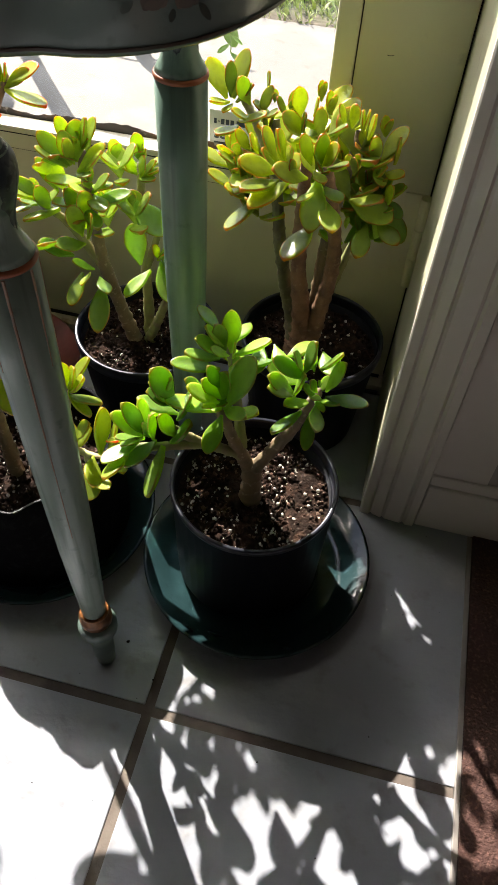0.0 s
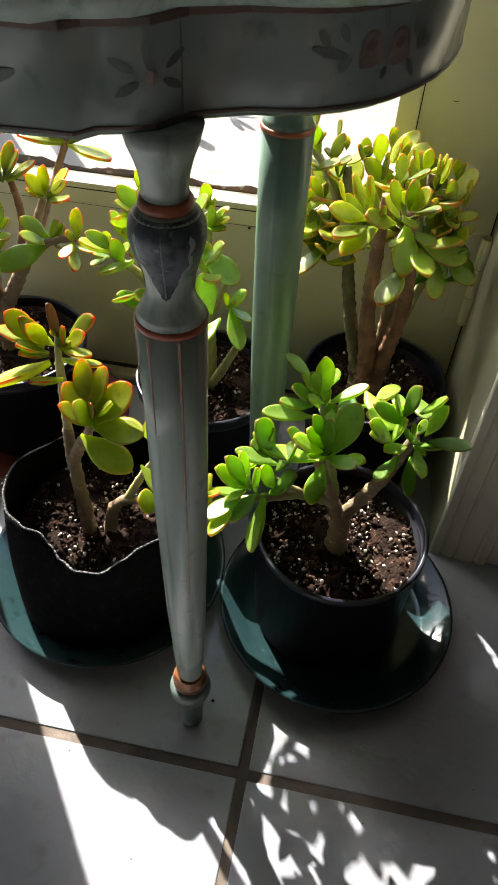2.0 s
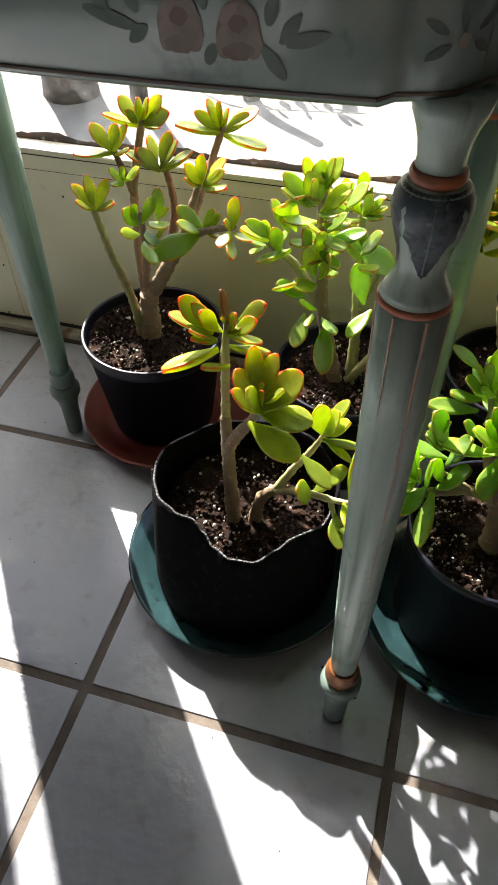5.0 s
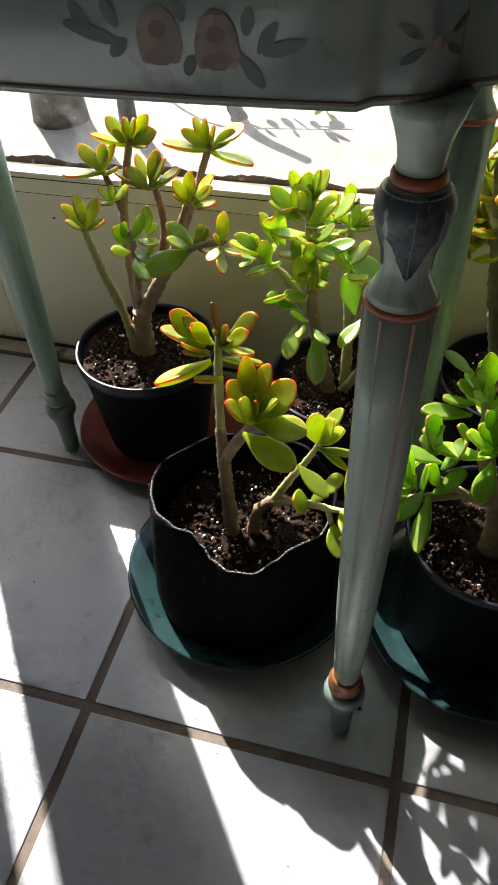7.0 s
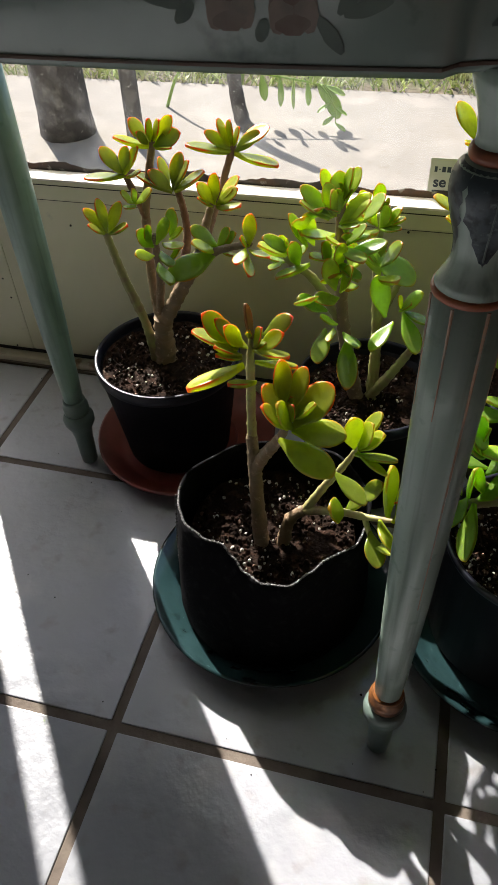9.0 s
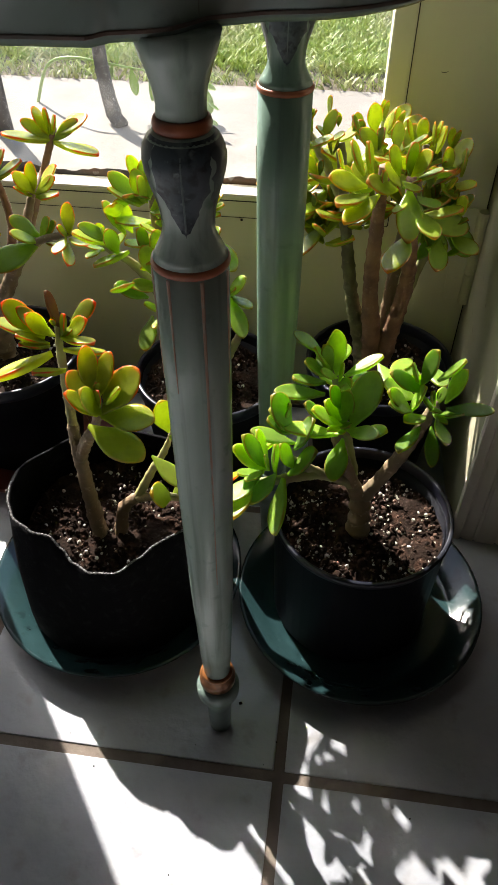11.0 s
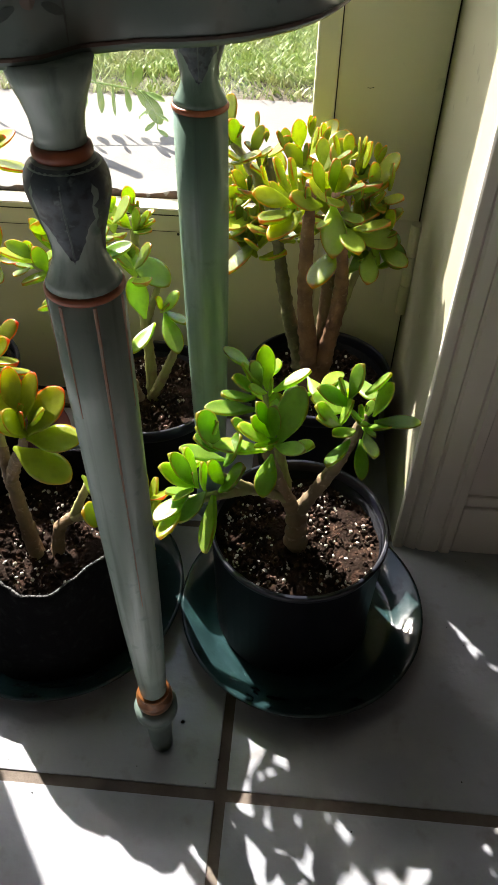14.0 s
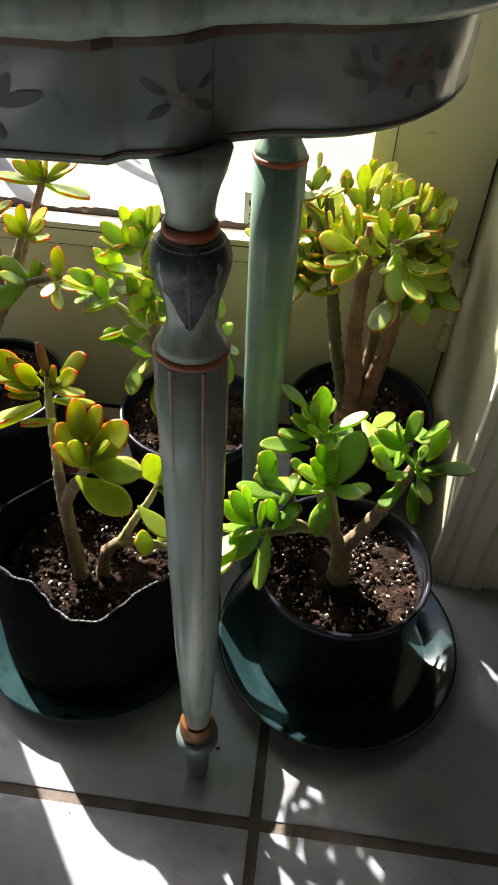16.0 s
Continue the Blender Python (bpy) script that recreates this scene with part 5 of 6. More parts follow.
    lf(p, (0.016, 0.367, 0.300), (-0.022, 0.327, 0.291), (0.25, -0.44, 0.86), "mid")
    lf(p, (0.017, 0.372, 0.306), (-0.008, 0.369, 0.327), (0.63, -0.41, 0.66), "mid")
    lf(p, (0.018, 0.373, 0.306), (0.033, 0.369, 0.329), (-0.68, -0.67, 0.30), "mid")
    lf(p, (0.021, 0.374, 0.306), (0.039, 0.368, 0.325), (-0.68, -0.55, 0.49), "mid")
    lf(p, (0.017, 0.368, 0.302), (-0.001, 0.348, 0.321), (0.67, 0.10, 0.73), "mid")
    lf(p, (0.024, 0.370, 0.301), (0.043, 0.356, 0.306), (0.03, 0.33, 0.94))
    lf(p, (0.055, 0.358, 0.319), (0.056, 0.366, 0.348), (-0.22, -0.94, 0.26))
    lf(p, (0.052, 0.354, 0.316), (0.050, 0.327, 0.315), (-0.12, -0.03, 0.99))
    lf(p, (0.055, 0.350, 0.312), (0.064, 0.319, 0.308), (0.69, 0.13, 0.71))
    lf(p, (0.057, 0.354, 0.315), (0.081, 0.336, 0.320), (-0.05, 0.21, 0.98))
    lf(p, (0.053, 0.357, 0.318), (0.050, 0.343, 0.333), (0.92, 0.18, 0.35))
    lf(p, (-0.069, 0.380, 0.341), (-0.068, 0.376, 0.359), (0.94, -0.30, -0.15), "mid")
    lf(p, (-0.067, 0.381, 0.341), (-0.047, 0.376, 0.359), (-0.63, -0.50, 0.60), "mid")
    lf(p, (-0.071, 0.380, 0.341), (-0.078, 0.369, 0.357), (0.89, 0.09, 0.45), "mid")
    lf(p, (-0.069, 0.379, 0.339), (-0.070, 0.358, 0.346), (0.12, 0.32, 0.94), "mid")


tall_jade()

# back middle: dense, light green
def dense_jade():
    p = stems("dense jade plant with plump light green leaves", (0.175, 0.375, 0.13), "mid", [
        ([(0.170, 0.375, 0.125), (0.160, 0.362, 0.19), (0.150, 0.352, 0.26), (0.144, 0.350, 0.365)], [0.0085, 0.0072, 0.006, 0.0045], BARK),
        ([(0.186, 0.378, 0.125), (0.185, 0.385, 0.2), (0.178, 0.400, 0.27), (0.174, 0.420, 0.325)], [0.007, 0.0055, 0.0048, 0.004], STEM_GREEN),
        ([(0.155, 0.357, 0.23), (0.125, 0.348, 0.29), (0.098, 0.343, 0.315)], [0.005, 0.0045, 0.0035], STEM_GREEN),
        ([(0.182, 0.380, 0.125), (0.205, 0.360, 0.18), (0.222, 0.345, 0.225)], [0.006, 0.005, 0.004], STEM_GREEN),
        ([(0.183, 0.390, 0.22), (0.196, 0.388, 0.26), (0.205, 0.385, 0.285)], [0.004, 0.0036, 0.003], STEM_GREEN)])
    lf(p, (0.137, 0.336, 0.366), (0.109, 0.339, 0.391), (0.47, -0.62, 0.63))
    lf(p, (0.135, 0.334, 0.365), (0.111, 0.326, 0.383), (0.59, 0.08, 0.81))
    lf(p, (0.139, 0.336, 0.367), (0.131, 0.343, 0.394), (0.58, -0.75, 0.33))
    lf(p, (0.143, 0.340, 0.369), (0.140, 0.357, 0.399), (0.54, -0.71, 0.46))
    lf(p, (0.136, 0.348, 0.379), (0.126, 0.346, 0.404), (0.78, -0.57, 0.24))
    lf(p, (0.148, 0.350, 0.377), (0.158, 0.360, 0.402), (-0.49, -0.72, 0.49))
    lf(p, (0.146, 0.348, 0.376), (0.153, 0.351, 0.405), (-0.75, -0.62, 0.22))
    lf(p, (0.147, 0.334, 0.362), (0.169, 0.350, 0.384), (-0.20, -0.68, 0.71))
    lf(p, (0.151, 0.334, 0.361), (0.171, 0.336, 0.384), (-0.74, -0.18, 0.65))
    lf(p, (0.141, 0.338, 0.367), (0.138, 0.331, 0.393), (0.92, -0.38, 0.00))
    lf(p, (0.146, 0.332, 0.360), (0.164, 0.320, 0.368), (-0.32, 0.12, 0.94))
    lf(p, (0.172, 0.424, 0.335), (0.170, 0.420, 0.362), (0.63, -0.77, -0.05))
    lf(p, (0.176, 0.411, 0.321), (0.183, 0.408, 0.346), (-0.59, -0.81, 0.05))
    lf(p, (0.179, 0.412, 0.321), (0.195, 0.410, 0.342), (-0.65, -0.63, 0.43))
    lf(p, (0.172, 0.412, 0.323), (0.158, 0.398, 0.339), (0.74, 0.02, 0.67))
    lf(p, (0.181, 0.413, 0.322), (0.200, 0.403, 0.336), (-0.60, -0.05, 0.80))
    lf(p, (0.177, 0.421, 0.332), (0.182, 0.417, 0.349), (-0.84, -0.53, 0.11))
    lf(p, (0.172, 0.411, 0.323), (0.164, 0.403, 0.345), (0.89, -0.43, 0.16))
    lf(p, (0.177, 0.409, 0.320), (0.197, 0.395, 0.329), (-0.33, 0.13, 0.94))
    lf(p, (0.100, 0.342, 0.324), (0.074, 0.335, 0.341), (0.57, -0.51, 0.64))
    lf(p, (0.109, 0.335, 0.315), (0.103, 0.330, 0.342), (0.65, -0.76, 0.00))
    lf(p, (0.095, 0.339, 0.322), (0.074, 0.319, 0.341), (0.60, 0.14, 0.78))
    lf(p, (0.118, 0.338, 0.315), (0.092, 0.313, 0.312), (-0.21, 0.12, 0.97))
    lf(p, (0.119, 0.353, 0.329), (0.112, 0.346, 0.360), (0.78, -0.63, 0.04))
    lf(p, (0.110, 0.351, 0.330), (0.096, 0.350, 0.359), (0.84, -0.38, 0.39))
    lf(p, (0.113, 0.350, 0.328), (0.103, 0.350, 0.354), (0.90, -0.29, 0.33))
    lf(p, (0.093, 0.334, 0.318), (0.086, 0.314, 0.320), (-0.01, 0.15, 0.99))
    lf(p, (0.137, 0.358, 0.337), (0.111, 0.334, 0.347), (0.35, 0.02, 0.94))
    lf(p, (0.146, 0.324, 0.301), (0.137, 0.325, 0.331), (0.54, -0.82, 0.19))
    lf(p, (0.149, 0.319, 0.294), (0.132, 0.293, 0.306), (0.67, -0.11, 0.74))
    lf(p, (0.150, 0.346, 0.321), (0.188, 0.356, 0.335), (-0.15, -0.52, 0.84), "deep")
    lf(p, (0.147, 0.358, 0.334), (0.172, 0.348, 0.344), (-0.37, -0.01, 0.93))
    lf(p, (0.138, 0.338, 0.317), (0.131, 0.330, 0.344), (0.91, -0.40, 0.11))
    lf(p, (0.140, 0.308, 0.287), (0.117, 0.290, 0.309), (0.77, -0.26, 0.58), "deep")
    lf(p, (0.147, 0.339, 0.315), (0.146, 0.333, 0.343), (0.82, -0.56, -0.10))
    lf(p, (0.139, 0.343, 0.322), (0.122, 0.320, 0.333), (0.43, 0.13, 0.89))
    lf(p, (0.152, 0.324, 0.299), (0.162, 0.319, 0.329), (-0.77, -0.62, 0.17))
    lf(p, (0.146, 0.342, 0.318), (0.168, 0.314, 0.317), (0.29, 0.18, 0.94), "deep")
    lf(p, (0.148, 0.352, 0.328), (0.170, 0.326, 0.329), (0.06, 0.11, 0.99))
    lf(p, (0.176, 0.390, 0.304), (0.216, 0.368, 0.286), (0.09, -0.51, 0.86), "deep")
    lf(p, (0.193, 0.350, 0.260), (0.180, 0.367, 0.294), (0.57, -0.64, 0.52), "deep")
    lf(p, (0.201, 0.355, 0.248), (0.184, 0.324, 0.234), (-0.13, -0.33, 0.93), "deep")
    lf(p, (0.207, 0.366, 0.257), (0.226, 0.367, 0.280), (-0.60, -0.60, 0.53), "deep")
    lf(p, (0.210, 0.364, 0.254), (0.228, 0.332, 0.231), (0.36, -0.39, 0.85), "deep")
    lf(p, (0.208, 0.367, 0.258), (0.203, 0.363, 0.276), (0.91, -0.39, 0.15))
    lf(p, (0.212, 0.366, 0.256), (0.235, 0.345, 0.258), (-0.03, 0.09, 1.00), "deep")
    lf(p, (0.207, 0.367, 0.258), (0.217, 0.356, 0.272), (-0.80, 0.05, 0.60))
    lf(p, (0.160, 0.324, 0.244), (0.168, 0.281, 0.217), (0.34, -0.46, 0.82))
    lf(p, (0.138, 0.326, 0.252), (0.136, 0.295, 0.234), (-0.30, -0.47, 0.83))
    lf(p, (0.146, 0.328, 0.253), (0.145, 0.308, 0.252), (-0.61, 0.03, 0.79))
    lf(p, (0.156, 0.328, 0.249), (0.174, 0.304, 0.251), (0.27, 0.28, 0.92), "deep")
    lf(p, (0.148, 0.332, 0.256), (0.134, 0.317, 0.273), (0.70, 0.10, 0.71), "deep")
    buds(p, [(0.160, 0.395, 0.335), (0.182, 0.372, 0.30), (0.15, 0.375, 0.29)], 0.040, 3)
    buds(p, [(0.142, 0.349, 0.372), (0.174, 0.424, 0.33), (0.096, 0.343, 0.32), (0.150, 0.345, 0.34), (0.155, 0.36, 0.31)], 0.024, 3)
    shade_leaves(p, [(0.112, 0.336, 0.357), (0.121, 0.338, 0.366), (0.125, 0.287, 0.309), (0.141, 0.335, 0.305)], 0.038, 5)


dense_jade()

# back right: old, thick red trunks and a full crown
def old_jade():
    p = stems("old jade plant with thick reddish trunks and a full crown", (0.362, 0.410, 0.128), "top", [
        ([(0.364, 0.408, 0.118), (0.363, 0.407, 0.150), (0.360, 0.405, 0.185), (0.350, 0.398, 0.27), (0.348, 0.390, 0.38)], [0.0200, 0.0180, 0.0100, 0.0078, 0.005], BARK_RED),
        ([(0.356, 0.408, 0.150), (0.346, 0.411, 0.19), (0.333, 0.413, 0.24), (0.322, 0.416, 0.30), (0.308, 0.44, 0.38)], [0.0110, 0.0082, 0.0070, 0.0062, 0.0045], BARK_OLIVE),
        ([(0.370, 0.408, 0.145), (0.378, 0.406, 0.19), (0.386, 0.398, 0.28), (0.372, 0.37, 0.38)], [0.0130, 0.0092, 0.0072, 0.0045], BARK_RED),
        ([(0.372, 0.410, 0.14), (0.372, 0.415, 0.22), (0.376, 0.42, 0.30), (0.388, 0.445, 0.38)], [0.0075, 0.0065, 0.006, 0.0045], BARK),
        ([(0.382, 0.408, 0.21), (0.400, 0.43, 0.27), (0.420, 0.454, 0.315)], [0.005, 0.0045, 0.0035], STEM_GREEN),
        ([(0.318, 0.42, 0.33), (0.290, 0.45, 0.37), (0.264, 0.468, 0.398)], [0.005, 0.0045, 0.004], STEM_GREEN)])
    lf(p, (0.331, 0.332, 0.395), (0.301, 0.316, 0.409), (0.59, -0.64, 0.50))
    lf(p, (0.356, 0.333, 0.393), (0.331, 0.310, 0.409), (0.72, -0.40, 0.58))
    lf(p, (0.333, 0.326, 0.389), (0.309, 0.293, 0.395), (0.16, 0.08, 0.98))
    lf(p, (0.342, 0.327, 0.389), (0.316, 0.294, 0.380), (0.12, -0.36, 0.93))
    lf(p, (0.367, 0.334, 0.393), (0.369, 0.294, 0.367), (0.22, -0.53, 0.82), "mid")
    lf(p, (0.370, 0.308, 0.366), (0.354, 0.268, 0.355), (-0.16, -0.21, 0.96))
    lf(p, (0.358, 0.342, 0.402), (0.348, 0.341, 0.427), (0.58, -0.78, 0.22))
    lf(p, (0.366, 0.343, 0.403), (0.364, 0.338, 0.431), (0.78, -0.63, -0.08))
    lf(p, (0.369, 0.343, 0.402), (0.381, 0.333, 0.426), (-0.77, -0.63, 0.11))
    lf(p, (0.328, 0.339, 0.402), (0.315, 0.335, 0.430), (0.89, -0.22, 0.39))
    lf(p, (0.335, 0.340, 0.402), (0.328, 0.332, 0.432), (0.94, -0.30, 0.14))
    lf(p, (0.312, 0.340, 0.405), (0.306, 0.333, 0.424), (0.95, -0.21, 0.23))
    lf(p, (0.375, 0.330, 0.389), (0.390, 0.308, 0.391), (-0.02, 0.09, 1.00), "mid")
    lf(p, (0.377, 0.322, 0.380), (0.389, 0.287, 0.376), (0.18, -0.03, 0.98), "mid")
    lf(p, (0.374, 0.341, 0.400), (0.391, 0.327, 0.414), (-0.58, 0.06, 0.81))
    lf(p, (0.366, 0.327, 0.387), (0.356, 0.306, 0.386), (-0.36, 0.15, 0.92), "mid")
    lf(p, (0.346, 0.330, 0.391), (0.343, 0.324, 0.413), (0.84, -0.55, -0.02))
    lf(p, (0.362, 0.338, 0.398), (0.374, 0.320, 0.399), (-0.03, 0.07, 1.00))
    lf(p, (0.290, 0.446, 0.387), (0.300, 0.453, 0.413), (-0.39, -0.83, 0.39))
    lf(p, (0.293, 0.464, 0.405), (0.295, 0.459, 0.423), (-0.81, -0.58, -0.07))
    lf(p, (0.278, 0.451, 0.394), (0.269, 0.442, 0.421), (0.73, -0.68, 0.01), "mid")
    lf(p, (0.287, 0.421, 0.362), (0.274, 0.412, 0.386), (0.72, -0.69, 0.12))
    lf(p, (0.290, 0.422, 0.363), (0.292, 0.417, 0.380), (-0.62, -0.78, -0.13))
    lf(p, (0.281, 0.441, 0.383), (0.266, 0.427, 0.396), (0.70, -0.14, 0.70))
    lf(p, (0.294, 0.445, 0.386), (0.310, 0.433, 0.398), (-0.64, -0.14, 0.75))
    lf(p, (0.336, 0.404, 0.412), (0.332, 0.402, 0.438), (0.48, -0.88, -0.03))
    lf(p, (0.344, 0.392, 0.399), (0.322, 0.390, 0.419), (0.48, -0.74, 0.46))
    lf(p, (0.324, 0.402, 0.411), (0.315, 0.395, 0.429), (0.90, -0.28, 0.34))
    lf(p, (0.348, 0.406, 0.413), (0.351, 0.400, 0.432), (-0.92, -0.38, 0.05))
    lf(p, (0.357, 0.395, 0.401), (0.354, 0.393, 0.427), (0.46, -0.89, -0.03))
    lf(p, (0.365, 0.397, 0.402), (0.381, 0.385, 0.418), (-0.73, -0.02, 0.69))
    lf(p, (0.340, 0.393, 0.401), (0.344, 0.386, 0.423), (-0.92, -0.40, 0.02))
    lf(p, (0.380, 0.446, 0.389), (0.381, 0.439, 0.414), (0.53, 0.82, 0.22))
    lf(p, (0.374, 0.447, 0.391), (0.366, 0.440, 0.411), (0.89, -0.40, 0.19))
    lf(p, (0.398, 0.441, 0.383), (0.402, 0.436, 0.409), (-0.92, -0.39, 0.05))
    lf(p, (0.409, 0.427, 0.367), (0.404, 0.422, 0.396), (0.50, -0.86, -0.05))
    lf(p, (0.392, 0.437, 0.379), (0.391, 0.433, 0.396), (0.66, -0.73, -0.17))
    lf(p, (0.392, 0.434, 0.375), (0.405, 0.421, 0.383), (-0.50, -0.00, 0.87))
    lf(p, (0.384, 0.446, 0.388), (0.393, 0.438, 0.398), (-0.75, -0.02, 0.67))
    lf(p, (0.417, 0.448, 0.347), (0.438, 0.428, 0.359), (-0.61, -0.16, 0.77))
    lf(p, (0.426, 0.428, 0.326), (0.431, 0.421, 0.351), (-0.76, -0.65, -0.03), "mid")
    lf(p, (0.423, 0.415, 0.313), (0.446, 0.389, 0.310), (-0.30, -0.36, 0.88), "mid")
    lf(p, (0.412, 0.411, 0.310), (0.409, 0.373, 0.298), (0.36, -0.30, 0.88), "mid")
    lf(p, (0.392, 0.425, 0.326), (0.436, 0.409, 0.321), (-0.08, -0.51, 0.86), "mid")
    lf(p, (0.427, 0.457, 0.355), (0.428, 0.459, 0.381), (-0.99, -0.14, 0.08))
    lf(p, (0.409, 0.449, 0.349), (0.420, 0.422, 0.347), (0.17, -0.00, 0.98), "mid")
    lf(p, (0.423, 0.423, 0.321), (0.435, 0.412, 0.332), (-0.71, -0.07, 0.70), "mid")
    lf(p, (0.410, 0.443, 0.342), (0.421, 0.433, 0.362), (-0.88, -0.13, 0.45))
    lf(p, (0.296, 0.458, 0.330), (0.269, 0.423, 0.312), (-0.36, -0.18, 0.91))
    lf(p, (0.297, 0.433, 0.305), (0.271, 0.397, 0.286), (-0.52, -0.09, 0.85))
    lf(p, (0.295, 0.455, 0.327), (0.270, 0.420, 0.322), (0.12, -0.19, 0.98), "mid")
    lf(p, (0.315, 0.463, 0.332), (0.298, 0.444, 0.340), (0.44, -0.02, 0.90))
    lf(p, (0.327, 0.381, 0.367), (0.309, 0.369, 0.394), (0.82, -0.42, 0.39))
    lf(p, (0.309, 0.454, 0.324), (0.296, 0.419, 0.322), (-0.33, 0.06, 0.94))
    lf(p, (0.261, 0.458, 0.395), (0.267, 0.484, 0.430), (-0.38, -0.71, 0.59))
    lf(p, (0.258, 0.458, 0.395), (0.254, 0.467, 0.424), (0.85, -0.45, 0.27))
    lf(p, (0.253, 0.456, 0.394), (0.231, 0.470, 0.422), (0.58, -0.42, 0.69))
    lf(p, (0.257, 0.452, 0.391), (0.244, 0.431, 0.399), (0.35, 0.13, 0.93))
    lf(p, (0.265, 0.455, 0.392), (0.282, 0.449, 0.413), (-0.74, -0.48, 0.46))
    lf(p, (0.261, 0.452, 0.390), (0.257, 0.432, 0.390), (-0.16, 0.03, 0.99))
    lf(p, (0.272, 0.442, 0.380), (0.300, 0.429, 0.395), (-0.49, -0.03, 0.87))
    lf(p, (0.270, 0.437, 0.376), (0.258, 0.406, 0.380), (-0.02, 0.13, 0.99))
    buds(p, [(0.314, 0.424, 0.335), (0.345, 0.436, 0.345), (0.384, 0.440, 0.336), (0.300, 0.442, 0.362), (0.322, 0.458, 0.372), (0.358, 0.444, 0.385), (0.392, 0.430, 0.380), (0.345, 0.470, 0.385), (0.412, 0.455, 0.368), (0.392, 0.408, 0.350)], 0.046, 2)
    for b, t, u in (((0.410, 0.452, 0.305), (0.424, 0.450, 0.272), (-0.5, -0.8, 0.3)), ((0.420, 0.452, 0.308), (0.452, 0.448, 0.276), (0.3, -0.9, 0.4)), ((0.418, 0.456, 0.312), (0.446, 0.456, 0.300), (0.1, -0.5, 0.9)), ((0.422, 0.456, 0.315), (0.444, 0.456, 0.334), (-0.6, -0.6, 0.5)), ((0.416, 0.450, 0.310), (0.432, 0.432, 0.302), (0.1, -0.3, 0.95)), ((0.420, 0.458, 0.315), (0.428, 0.456, 0.345), (-0.8, -0.5, 0.2))):
        lf(p, b, t, u, "deep")
    buds(p, [(0.286, 0.436, 0.312), (0.270, 0.456, 0.336), (0.300, 0.424, 0.300), (0.255, 0.475, 0.322), (0.285, 0.470, 0.345), (0.310, 0.440, 0.322), (0.268, 0.452, 0.312), (0.300, 0.462, 0.305), (0.322, 0.462, 0.300)], 0.036, 3)
    # hidden shoots added behind the crown to keep sun off the jamb
    buds(p, [(0.372, 0.468, 0.326), (0.394, 0.470, 0.346), (0.404, 0.452, 0.318), (0.356, 0.484, 0.360), (0.385, 0.462, 0.305)], 0.040, 3)
    buds(p, [(0.318, 0.438, 0.312), (0.338, 0.452, 0.306), (0.300, 0.456, 0.330), (0.330, 0.470, 0.330), (0.352, 0.466, 0.318)], 0.038, 3)
    buds(p, [(0.402, 0.430, 0.300), (0.415, 0.440, 0.330), (0.422, 0.430, 0.292), (0.392, 0.418, 0.290)], 0.032, 2, "deep")
    buds(p, [(0.362, 0.350, 0.395), (0.303, 0.452, 0.39), (0.330, 0.38, 0.375), (0.42, 0.435, 0.335)], 0.026, 2)


old_jade()

# ---------------------------------------------------------------- growth outside the glass
LEAVES["weed"] = [leaf_mesh("leaf_weed", w, 0.04, 0.15, WEED) for w in (0.34, 0.42, 0.38, 0.46)]


